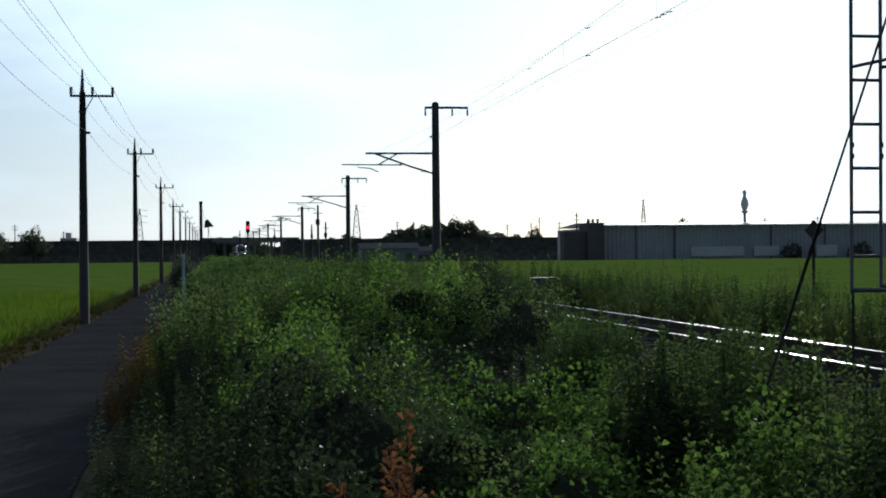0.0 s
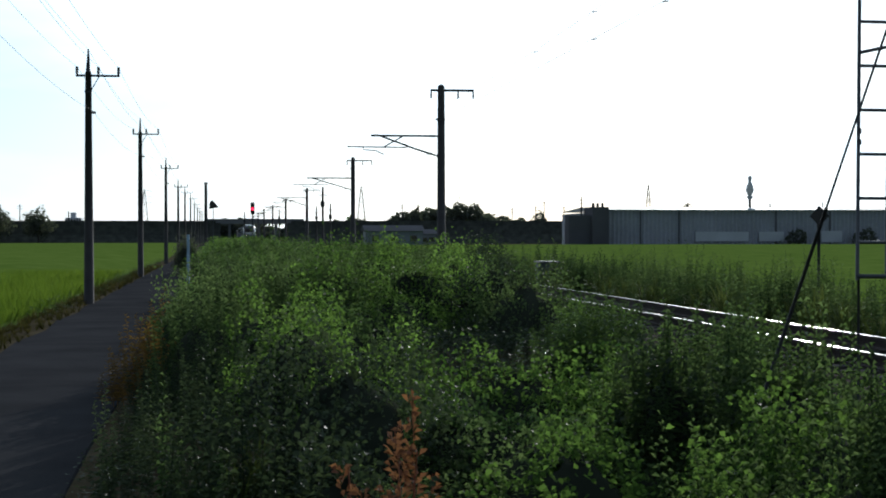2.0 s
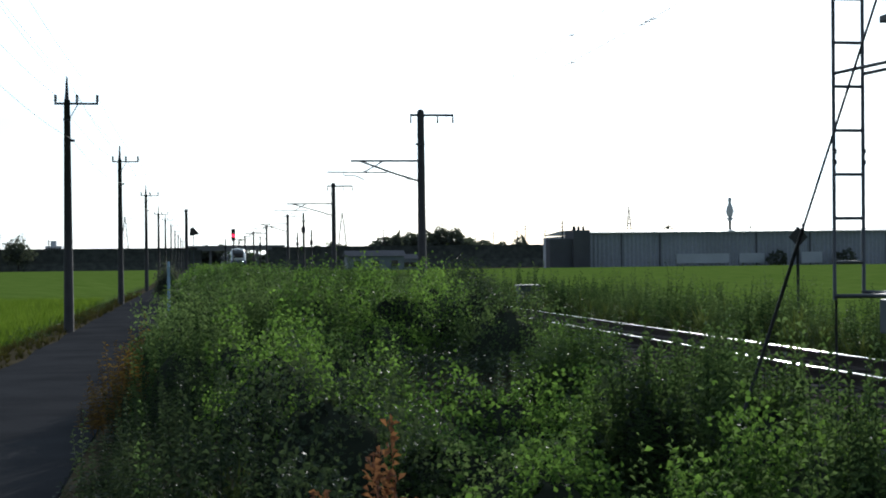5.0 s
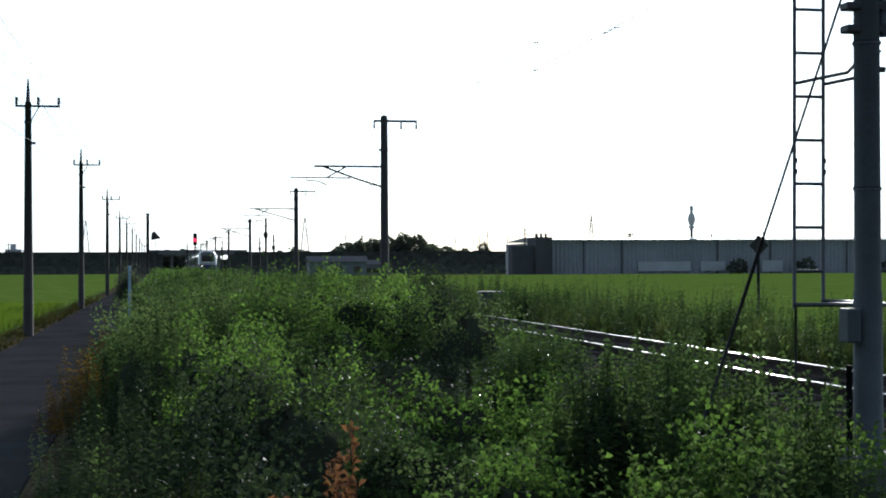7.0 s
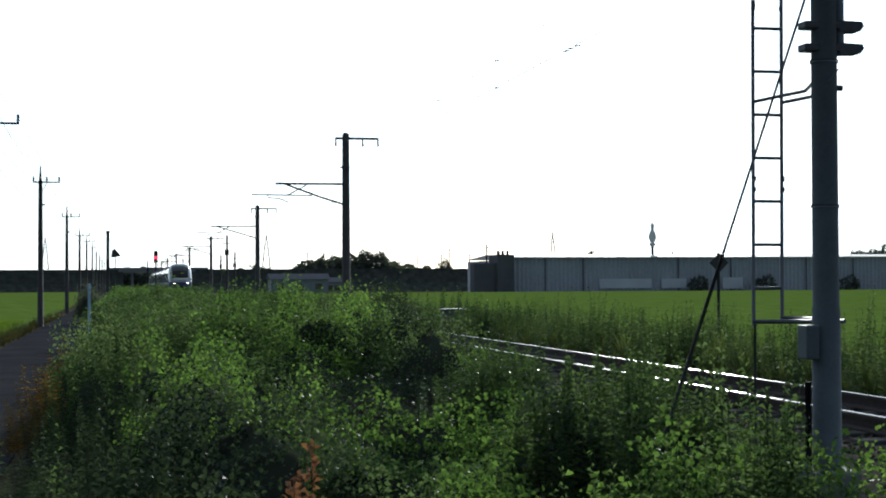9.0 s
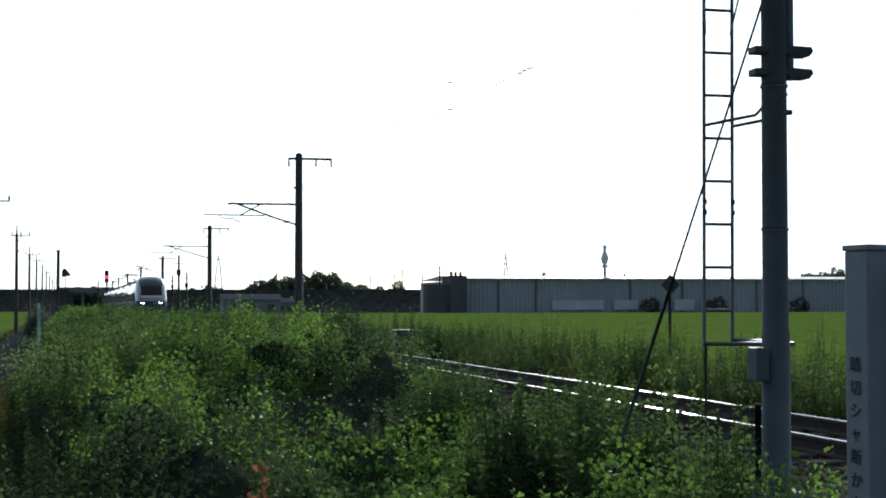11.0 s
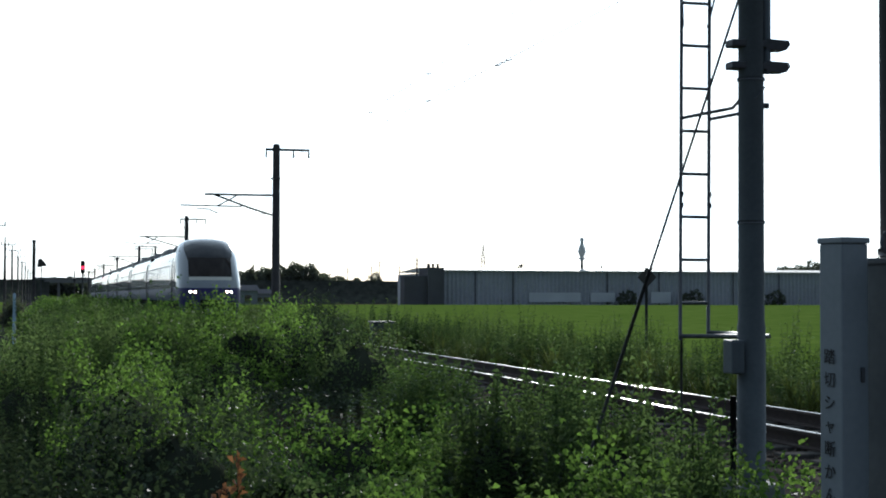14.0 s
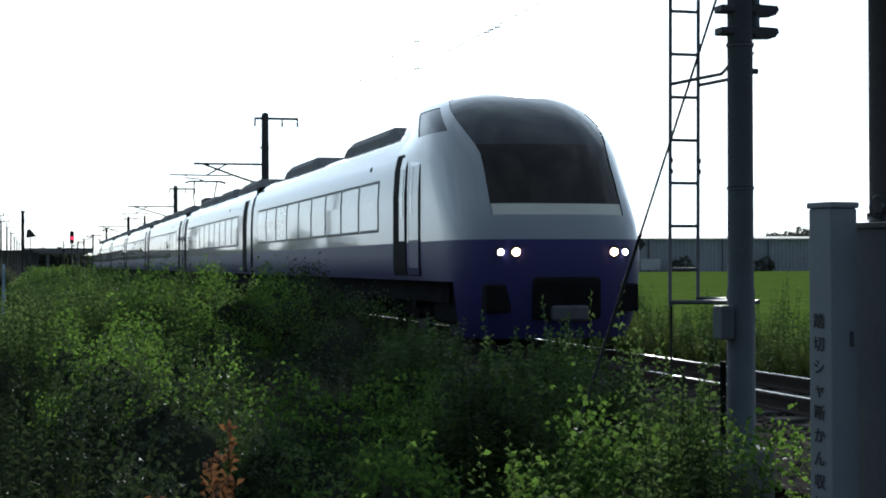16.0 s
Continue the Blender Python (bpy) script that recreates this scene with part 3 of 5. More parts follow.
            tube(bm, [(-0.9, base + 0.4, 4.83), (-0.65, base + 0.4, 4.9), (0.65, base + 0.4, 4.9), (0.9, base + 0.4, 4.83)], 0.035, 6)
            box(bm, (-0.6, base - 0.2, 3.5), (0.6, base + 1.2, 3.62))
            part("pantograph", bm, STEEL_DARK, car, "raised dark pantograph")
    nose(t, meshes)
    return t


def nose_half(z):
    return float(np.interp(z, [0.15, 0.5, 0.95, 1.4, 1.9, 2.4, 2.8, 3.1, 3.35, 3.6, 3.75, 3.86, 3.91], [1.28, 1.36, 1.43, 1.45, 1.45, 1.445, 1.43, 1.40, 1.33, 1.21, 1.07, 0.82, 0.02]))


def nose_front(z):
    """How far the nose lies back at a height."""
    return float(np.interp(z, [0.15, 0.4, 1.0, 1.4, 1.75, 2.05, 2.4, 2.8, 3.1, 3.35, 3.6, 3.75, 3.86, 3.91], [0.42, 0.29, 0.24, 0.24, 0.34, 0.47, 0.66, 0.92, 1.18, 1.47, 1.87, 2.25, 2.68, 3.2]))


def nose_rear(z):
    return 4.75 if z <= 3.2 else 4.75 + (z - 3.2) * 0.9


def nose(t, meshes):
    """The rounded cab: level slices joined into a skin, split where the colours change."""
    levels = [0.15, 0.3, 0.5, 0.75, 0.95, 1.15, 1.35, 1.55, 1.75, 1.9, 2.06, 2.2, 2.4, 2.6, 2.8, 2.95, 3.05, 3.2, 3.32, 3.44, 3.55, 3.65, 3.74, 3.81, 3.87, 3.91]
    angles = [0, 9, 18, 27, 36, 42, 48, 54, 58, 62, 66, 70, 74, 78, 82, 86, 90]
    grid = []
    for z in levels:
        w, p, r = nose_half(z), nose_front(z), nose_rear(z)
        deep = 1.5 + 0.5 * smooth01(z, 1.6, 2.6)
        row = []
        edge = 36 + 24 * float(smooth01(z, 2.7, 3.8))
        for a in angles:
            a = a * edge / 36 if a <= 36 else edge + (a - 36) * (90 - edge) / 54
            s, c = math.sin(radians(a)), math.cos(radians(a))
            row.append((w * s ** 0.72, p + min(deep, r - p - 0.3) * (1 - c ** 0.62)))
        y_end = row[-1][1]
        for k in (1, 2, 3):
            v = k / 3
            blend = float(smooth01(v, 0, 1))
            wb = body_half(max(z, 0.95)) if z < 3.56 else 0.0
            row.append((w * (1 - blend) + max(wb, w * 0.85) * blend, y_end + (r - y_end) * v))
        grid.append(row)
    regions = {}
    last = len(angles) - 1
    for i in range(len(levels) - 1):
        zc = (levels[i] + levels[i + 1]) / 2
        for k in range(len(grid[0]) - 1):
            if zc < 0.95 and k >= 13:
                continue
            if zc < 1.55:
                key = "skirt"
            elif 2.06 < zc < 2.95 and k < 4:
                key = "windscreen"
            elif 2.95 < zc < 3.87 and k < 4:
                key = "upper_glass"
            elif 1.9 < zc < 2.06 and k < 4:
                key = "lower_panel"
            elif 3.2 < zc < 3.65 and 7 <= k < last:
                key = "side_glass"
            else:
                key = "cab_shell"
            regions.setdefault(key, []).append((i, k))
    look_of = {"skirt": (BLUE_BODY, "violet-blue nose and skirt"), "windscreen": (SHIELD, "large dark curved windscreen"), "upper_glass": (SHIELD_TOP, "smoky upper glazing of the cab"),
               "lower_panel": (CREAM, "pale panel under the windscreen"), "side_glass": (SHIELD, "dark cab side window"), "cab_shell": (WHITE_BODY, "white cab shell")}
    cab = None
    for key in ("cab_shell", "skirt", "windscreen", "upper_glass", "lower_panel", "side_glass"):
        bm = bmesh.new()
        made = {}
        inset = 0.0 if key in ("cab_shell", "skirt") else -0.012

        def vert(i, k, s):
            if (i, k, s) not in made:
                x, y = grid[i][k]
                made[(i, k, s)] = bm.verts.new((s * (x + inset * (x > 0.05)), y - inset, levels[i]))
            return made[(i, k, s)]

        if key == "side_glass":
            bm.free()
            for s in (1, -1):
                bm = bmesh.new()
                made = {}
                for i, k in regions[key]:
                    q = [vert(i, k, s), vert(i, k + 1, s), vert(i + 1, k + 1, s), vert(i + 1, k, s)]
                    bm.faces.new(q if s > 0 else q[::-1]).smooth = True
                part(key, bm, look_of[key][0], cab, look_of[key][1])
            continue
        for i, k in regions[key]:
            for s in (1, -1):
                q = [vert(i, k, s), vert(i, k + 1, s), vert(i + 1, k + 1, s), vert(i + 1, k, s)]
                try:
                    bm.faces.new(q if s > 0 else q[::-1]).smooth = True
                except ValueError:
                    pass
        bmesh.ops.remove_doubles(bm, verts=bm.verts, dist=0.0005)
        mat, label = look_of[key]
        ob = part(key, bm, mat, t if key == "cab_shell" else cab, label)
        if key == "cab_shell":
            cab = ob
    # fairing from the raised cab roof down to the car's roof
    bm = bmesh.new()
    rows = []
    for v in (0.0, 0.25, 0.5, 0.75, 1.0):
        b = float(smooth01(v, 0, 1))
        rows.append([bm.verts.new((s * (max(body_half(z) if z < 3.56 else 0.0, nose_half(z) * 0.85) * (1 - b) + body_half(min(z, 3.5)) * 0.98 * b), 4.6 + (nose_rear(z) - 4.6) * (1 - b) + 3.0 * v, z - b * max(0, z - 3.2) * 0.55))
                     for s, z in [(-1, z) for z in (3.05, 3.2, 3.32, 3.44, 3.55, 3.65, 3.74, 3.81, 3.87, 3.91)] + [(1, z) for z in (3.87, 3.81, 3.74, 3.65, 3.55, 3.44, 3.32, 3.2, 3.05)]])
    for a, b in zip(rows, rows[1:]):
        for k in range(len(a) - 1):
            bm.faces.new((a[k], b[k], b[k + 1], a[k + 1])).smooth = True
    part("roof_fairing", bm, WHITE_BODY, cab)
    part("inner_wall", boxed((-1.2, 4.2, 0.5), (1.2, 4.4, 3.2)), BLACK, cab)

    def face_y(x, z):
        w = nose_half(z)
        s = min(1.0, (abs(x) / w)) ** (1 / 0.72)
        deep = 1.5 + 0.5 * float(smooth01(z, 1.6, 2.6))
        return nose_front(z) + deep * (1 - max(0.0, 1 - s * s) ** 0.31)

    for s in (-1, 1):
        for x, mat, r in ((0.93, LAMP_WHITE, 0.042), (0.73, LAMP_WARM, 0.055)):
            y = face_y(x, 1.37)
            part("lamp_bezel", tubed([(s * x, y + 0.1, 1.37), (s * x, y - 0.012, 1.37)], r + 0.03, 14), BLACK, cab, "dark lamp bezel")
            part("headlight", tubed([(s * x, y, 1.37), (s * x, y - 0.022, 1.37)], [r, r * 0.9], 14), mat, cab, "lit headlight")
        y = face_y(0.95, 0.72)
        # A black block paints the shade inside the skirt recess.
        part("step_recess_shade", boxed((s * 0.95 - 0.19, y - 0.07, 0.52), (s * 0.95 + 0.19, y + 0.3, 0.92), 0.03), BLACK, cab, "black block for the shaded skirt recess")
    # A dark block paints the shade inside the coupler opening.
    part("coupler_hatch", boxed((-0.5, 0.18, 0.42), (0.5, 0.6, 1.02), 0.06), UNDER, cab, "dark block for the shaded coupler opening")
    part("coupler_cover", boxed((-0.26, 0.14, 0.4), (0.3, 0.4, 0.62), 0.04), ROOF_GEAR, cab, "grey coupler cover")
    part("skirt_underside", boxed((-1.2, 0.9, 0.3), (1.2, 3.0, 0.95), 0.05), UNDER, cab)


express = train()


# ---- distance ----
def overpass():
    o = empty("road_overpass", pose(0, 470, 0), "long dark overgrown road embankment with a bridge over the railway", "overpass", kind="structure")
    for x0, x1 in ((-900, 0.5), (21, 900)):
        bm = bmesh.new()
        n = 90
        rows = []
        for k in range(n + 1):
            x = x0 + (x1 - x0) * k / n
            fall = 1.0 if x0 < 0 else 1 - 0.25 * max(0, (x - 300) / 600)
            j = 0.25 * math.sin(x * 0.31) + 0.2 * math.sin(x * 0.83 + 1)
            rows.append([bm.verts.new((x, y, z)) for y, z in ((-9, -1.4), (-5.5, 1.6 + j), (-4.2, 4.4 + j), (-3.8, 5.9 * fall), (4, 5.9 * fall), (9, -1.4))])
        for a, b in zip(rows, rows[1:]):
            for i in range(5):
                bm.faces.new((a[i], b[i], b[i + 1], a[i + 1]))
        bm.faces.new(rows[0])
        bm.faces.new(rows[-1][::-1])
        part("embankment", bm, BANK, o, "dark scrub-covered embankment")
    part("bridge_deck", boxed((-1, -4, 4.95), (22, 4, 5.95), 0.05), CONCRETE, o, "shaded concrete bridge deck")
    for y in (-4.1, 3.9):
        part("parapet", boxed((-4, y, 5.9), (26, y + 0.2, 6.5)), CONCRETE, o)
    for x in (3.2, 12.2, 17.5):
        part("pier", boxed((x - 0.4, -3, -1.4), (x + 0.4, 3, 5.0), 0.05), CONCRETE, o)


def leaf_cloud(rng, centre, radii, count, size, flat=0.0):
    """Leaf clumps scattered through an uneven crown; each leaf is two triangles."""
    u = rng.normal(size=(count, 3))
    u /= np.linalg.norm(u, axis=1)[:, None]
    lump = 1 + 0.22 * np.sin(u[:, 0] * 5 + centre[0]) + 0.18 * np.sin(u[:, 2] * 7 + u[:, 1] * 5 + centre[1])
    rad = rng.uniform(0.55, 1.0, count) ** 0.6 * lump
    c = np.array(centre) + u * rad[:, None] * np.array(radii)
    a = rng.normal(size=(count, 3))
    a /= np.linalg.norm(a, axis=1)[:, None]
    b = np.cross(a, rng.normal(size=(count, 3)))
    b /= np.linalg.norm(b, axis=1)[:, None] + 1e-9
    s = size * rng.uniform(0.6, 1.4, (count, 1))
    v = np.stack([c - a * s, c + b * s * 0.55, c + a * s, c - b * s * 0.55], 1)
    f = np.array([(0, 1, 2), (0, 2, 3)])[None] + 4 * np.arange(count)[:, None, None]
    return v.reshape(-1, 3), f.reshape(-1, 3)


def tree(name, x, y, base, height, spread, seed, label, leaves=2400):
    rng = np.random.default_rng(seed)
    t = empty(name, pose(x, y, base), label, "tree", "far trees")
    bm = bmesh.new()
    tube(bm, [(0, 0, -0.3), (0.1, 0, height * 0.35), (0, 0.1, height * 0.75)], [height * 0.03, height * 0.022, height * 0.008], 7)
    for k in range(5):
        a = k * 1.3 + seed
        tube(bm, [(0, 0, height * (0.3 + 0.07 * k)), (math.cos(a) * spread * 0.5, math.sin(a) * spread * 0.5, height * (0.5 + 0.07 * k))], [height * 0.012, height * 0.004], 5)
    part("trunk", bm, BARK, t)
    vs, fs, off = [], [], 0
    for k in range(6):
        a = k * 1.05 + seed
        c = (math.cos(a) * spread * 0.45 * (k > 0), math.sin(a) * spread * 0.45 * (k > 0), height * (0.75 if k == 0 else 0.42 + 0.07 * (k % 4)))
        v, f = leaf_cloud(rng, c, (spread * 0.6, spread * 0.6, height * 0.3), leaves // 4, height * 0.03)
        vs.append(v), fs.append(f + off)
        off += len(v)
    share("crown", array_mesh("crown", np.concatenate(vs), np.concatenate(fs)), LEAF_TREE, t)


def wood(x0, x1, y, base, profile, seed, label):
    """A far wood as one mass of leaf clumps under a wavy top."""
    rng = np.random.default_rng(seed)
    vs, fs, off = [], [], 0
    n = int((x1 - x0) / 2.0)
    for k in range(n):
        x = x0 + (x1 - x0) * (k + 0.5) / n
        h = profile((k + 0.5) / n) * (1 + 0.10 * math.sin(k * 2.3 + seed) + 0.06 * math.sin(k * 0.9))
        for j in range(2):
            v, f = leaf_cloud(rng, (x, y + rng.uniform(-6, 6), base + h * (0.72 - 0.42 * j)), (3.4, 5, h * 0.3), 560, 0.55)
            vs.append(v), fs.append(f + off)
            off += len(v)
    ob = share("far_wood", array_mesh("far_wood", np.concatenate(vs), np.concatenate(fs)), LEAF_TREE)
    tagged(ob, label, "woodland", kind="stuff")


def pylon(x, y, top, wide, label):
    p = empty("pylon", pose(x, y, -1.4), label, "pylon", "far pylons")
    h = top + 1.4
    for sx in (-1, 1):
        for sy in (-1, 1):
            part("leg", tubed([(sx * wide, sy * wide, 0), (sx * wide * 0.28, sy * wide * 0.28, h * 0.8), (0, 0, h)], 0.13, 4), STEEL, p)
    bm = bmesh.new()
    for k in range(9):
        u0, u1 = k / 9 * 0.95, (k + 1) / 9 * 0.95
        w0, w1 = wide * (1 - u0 * 0.9), wide * (1 - u1 * 0.9)
        for s in (-1, 1):
            for q in (-1, 1):
                tube(bm, [(s * w0, q * w0, h * u0), (-s * w1, q * w1, h * u1)], 0.06, 4, cap=False)
                tube(bm, [(s * w0, q * w0, h * u0), (s * w1, -q * w1, h * u1)], 0.06, 4, cap=False)
    part("lattice", bm, STEEL, p)
    for u in (0.72, 0.84, 0.95):
        part("cross_arm", tubed([(-wide * 1.5, 0, h * u), (0, 0, h * u + 0.6), (wide * 1.5, 0, h * u)], 0.09, 4), STEEL, p)


def warehouse():
    f = empty("warehouse", pose(0, 330, -1.35), "long grey corrugated warehouse across the rice field", "warehouse")
    x0, x1, h = 86.5, 245.0, 8.1
    bm = bmesh.new()
    n = 320
    pts = [(x0 + (x1 - x0) * k / n, -0.25 * (k % 2)) for k in range(n + 1)]
    lo = [bm.verts.new((x, y, 0)) for x, y in pts]
    hi = [bm.verts.new((x, y, h)) for x, y in pts]
    for k in range(n):
        bm.faces.new((lo[k], lo[k + 1], hi[k + 1], hi[k]))
    part("wall", bm, WALL_SHEET, f, "grey corrugated front wall")
    part("back_block", boxed((x0, 0.2, 0), (x1, 45, h - 0.1)), WALL_SHEET, f)
    bm = bmesh.new()
    rows = [[bm.verts.new((x, y, z)) for y, z in ((-0.6, h), (-0.6, h + 0.35), (22, h + 1.3), (45, h + 0.3))] for x in (x0 - 0.5, x1 + 0.5)]
    for k in range(3):
        bm.faces.new((rows[0][k], rows[1][k], rows[1][k + 1], rows[0][k + 1]))
    for end in rows:
        bm.faces.new(end)
    part("roof", bm, ROOF_PALE, f, "pale low-pitched roof")
    for a, b, z0, z1 in ((107, 119.5, 1.2, 3.4), (122, 128, 1.2, 3.4), (137, 142, 1.0, 3.6)):
        part("pale_panel", boxed((a, -0.55, z0), (b, -0.3, z1)), WALL_PALE, f, "pale loading panel")
    for x in (94, 103, 126, 139, 158, 170, 184, 200, 215):
        part("downpipe", boxed((x, -0.45, 0), (x + 0.25, -0.26, h)), WALL_DARK, f)
    part("side_shed", boxed((77.4, -1, 0), (86.4, 3, 7.1), 0.05), WALL_DARK, f, "dark side shed")
    part("silo_block", boxed((82.6, -2, 0), (86.4, 6, 9.0), 0.05), WALL_DARK, f)
    for x in (83.2, 84.3, 85.4):
        part("vent_stack", tubed([(x, 0, 8.9), (x, 0, 9.9)], 0.3, 8), WALL_DARK, f)
    for x, w in ((130.5, 4), (147, 5), (168, 5)):
        v, fc = leaf_cloud(np.random.default_rng(int(x)), (0, 0, 0), (w * 0.6, 1.5, 2.0), 220, 0.5)
        b = share("shrub", array_mesh("shrub", v, fc), LEAF_TREE)
        b.location = (x, 327.5, 0.5)
        tagged(b, "dark shrub growing against the warehouse wall", "shrub", "warehouse shrubs")


def bowling_sign():
    s = empty("pin_sign", pose(128.0, 352, -1.3), "tall pale bowling pin sign standing on a pole", "sign")
    part("pole", tubed([(0, 0, 0), (0, 0, 11.5)], 0.35, 8), STEEL, s)
    prof = [(11.2, 0.25), (12.0, 0.95), (12.2, 0.35), (12.4, 0.6), (13.6, 1.0), (14.6, 0.78), (15.4, 0.42), (15.9, 0.36), (16.5, 0.5), (16.95, 0.42), (17.1, 0.1)]
    part("pin", tubed([(0, 0, z) for z, r in prof], [r for z, r in prof], 16), SIGN_PAINT, s, "pale bowling pin")


def far_house(x, y, w, d, h, roof, label, wall=None):
    b = empty("far_house", pose(x, y, -1.35), label, "building", "far buildings")
    part("wall", boxed((-w / 2, -d / 2, 0), (w / 2, d / 2, h)), wall or HOUSE, b)
    bm = bmesh.new()
    a = [bm.verts.new((sx * (w / 2 + 0.4), y2, z)) for sx in (-1, 1) for y2, z in ((-d / 2 - 0.4, h), (0, h + roof), (d / 2 + 0.4, h))]
    for q in ((0, 3, 4, 1), (1, 4, 5, 2), (0, 1, 2), (3, 5, 4), (0, 2, 5, 3)):
        bm.faces.new([a[i] for i in q])
    part("roof", bm, WALL_DARK, b)
    for k in range(3):
        x2 = -w / 2 + w * (k + 0.5) / 3
        win = part("window", boxed((x2 - 0.7, -d / 2 - 0.05, h * 0.4), (x2 + 0.7, -d / 2 + 0.02, h * 0.75)), GLASS_DARK, b)
        part("sill", boxed((x2 - 0.8, -d / 2 - 0.15, h * 0.36), (x2 + 0.8, -d / 2 - 0.02, h * 0.4)), CONCRETE, win)


def far_apartment(x, y, w, h):
    b = empty("apartment_block", pose(x, y, -1.3), "pale apartment block far behind the embankment", "building", "far buildings")
    part("wall", boxed((-w / 2, 0, 0), (w / 2, 12, h), 0.1), WALL_PALE, b)
    part("roof_house", boxed((-w / 5, 3, h), (w / 8, 8, h + 2.2)), WALL_PALE, b)
    for i in range(4):
        for k in range(6):
            x2 = -w / 2 + w * (k + 0.5) / 6
            part("window", boxed((x2 - w * 0.05, -0.05, h * (i + 0.35) / 4), (x2 + w * 0.05, 0.05, h * (i + 0.75) / 4)), GLASS_DARK, b)


def signal_post():
    s = empty("railway_signal", pose(5.2, 238, 0.2), "railway colour-light signal showing red", "signal")
    part("post", tubed([(0, 0, 0), (0, 0, 5.3)], 0.09, 8), STEEL_DARK, s)
    part("backboard", boxed((-0.32, -0.06, 4.4), (0.32, 0.1, 6.3), 0.1), BLACK, s, "black signal board")
    part("red_lamp", tubed([(0, -0.07, 5.25), (0, -0.16, 5.25)], 0.22, 12), LAMP_RED, s, "lit red lamp")
    for z in (4.75, 5.75):
        part("lamp", tubed([(0, -0.07, z), (0, -0.14, z)], 0.14, 10), GLASS_DARK, s)


def lone_poles():
    p = empty("lane_post", pose(-1.12, 130, -0.7), "single dark pole with a stay wire beside the lane", "pole")
    part("shaft", tubed([(0, 0, 0), (0, 0, 6.4)], [0.17, 0.13], 10), POLE_DARK, p)
    part("cap", tubed([(0, 0, 6.3), (0, 0, 6.5)], 0.16, 10), STEEL_DARK, p)
    part("stay", tubed([(0, 0, 6.2), (1.5, 0, 1.2)], 0.012, 4), WIRE, p)
    f = empty("mirror_post", pose(-0.52, 132, -0.6), "thin post carrying a small dark triangular board", "sign")
    part("post", tubed([(0, 0, 0), (0, 0, 4.4)], 0.04, 6), STEEL, f)
    bm = bmesh.new()
    q = [bm.verts.new((x, y, z)) for y in (-0.03, 0.03) for x, z in ((-0.35, 4.15), (0.5, 4.3), (-0.05, 4.95), (-0.3, 4.75))]
    bm.faces.new(q[:4])
    bm.faces.new(q[7:3:-1])
    for k in range(4):
        bm.faces.new((q[k], q[(k + 1) % 4], q[4 + (k + 1) % 4], q[4 + k]))
    part("board", bm, SIGN_BACK, f)
    b = empty("marker_post", pose(-1.42, 70, -1.0), "slim pale blue marker post at the lane's edge", "post")
    part("post", tubed([(0, 0, 0), (0, 0, 1.75), (0, 0, 2.25), (0, 0, 2.3)], [0.075, 0.07, 0.065, 0.02], 10), PALE_BLUE, b)
    part("collar", tubed([(0, 0, 1.3), (0, 0, 1.45)], 0.06, 10), GREY_PAINT, b)
    for x, y, top in ((10.75, 158, 6.35), (15.0, 205, 5.6), (5.0, 300, 6.0), (16, 250, 6.0), (19, 330, 8.2), (23, 360, 8.4), (13, 330, 7.0)):
        u = empty("trackside_pole", pose(x, y, -0.9), "plain dark trackside pole", "pole", "trackside poles")
        part("shaft", tubed([(0, 0, 0), (0, 0, top + 0.9)], [0.15, 0.11], 8), POLE_DARK, u)
        part("fitting", boxed((-0.25, -0.1, top - 1.2), (0.2, 0.1, top - 0.6)), STEEL_DARK, u)
        part("cross_arm", boxed((-0.5, -0.04, top), (0.5, 0.04, top + 0.08)), STEEL_DARK, u)
    for k, (x, y, top) in enumerate(((102, 480, 11), (108, 495, 13), (116, 500, 11.5), (124, 490, 12), (131, 500, 10.5), (150, 470, 12), (-66, 520, 12), (-52, 540, 10), (63, 520, 12.5), (83, 340, 10.2), (100, 510, 11.0), (143, 378, 9.6), (175, 420, 11), (240, 400, 10))):
        u = empty("far_pole", pose(x, y, -1.3), "far utility pole against the sky", "utility pole", "far poles")
        part("shaft", tubed([(0, 0, 0), (0, 0, top + 1.3)], [0.22, 0.16], 6), POLE_DARK, u)
        for z in (top + 0.5, top - 0.4):
            part("cross_arm", boxed((-1.0, -0.06, z), (1.0, 0.06, z + 0.14)), STEEL_DARK, u)


overpass()
warehouse()
bowling_sign()
far_house(36.5, 318, 12, 7, 3.6, 1.2, "low grey house at the edge of the fields")
far_house(44.5, 330, 5, 6, 3.0, 1.0, "small grey shed at the edge of the fields")
far_apartment(-59.8, 640, 6.6, 10.2)
wood(63, 107, 560, 0, lambda u: 7.6 + 3.4 * math.sin(math.pi * u) + 2.8 * math.exp(-((u - 0.64) / 0.1) ** 2), 3, "dark wooded rise behind the embankment")
wood(-6, 60, 600, 0, lambda u: 5.5 + 2 * math.sin(u * 9), 4, "dark trees behind the bridge")
wood(112, 160, 600, -1, lambda u: 6.5 + 2 * math.sin(u * 11), 5, "low dark trees beside the warehouse")
wood(266, 420, 520, 0, lambda u: 9.5 + 5 * math.sin(0.2 + u * 5), 6, "wooded hill behind the warehouse")
for i, (x, y, h, s) in enumerate(((-52.5, 455, 10.2, 4.6), (-66, 455, 12.6, 6.2), (-80, 458, 11, 6), (107.4, 500, 10.0, 3.6), (159, 500, 12.3, 5.5), (71.5, 545, 12, 2.6))):
    tree("round_tree", x, y, -1.0, h, s, 20 + i, "dark rounded tree against the pale sky")
pylon(-36.5, 760, 24.8, 2.6, "far lattice pylon behind the poles")
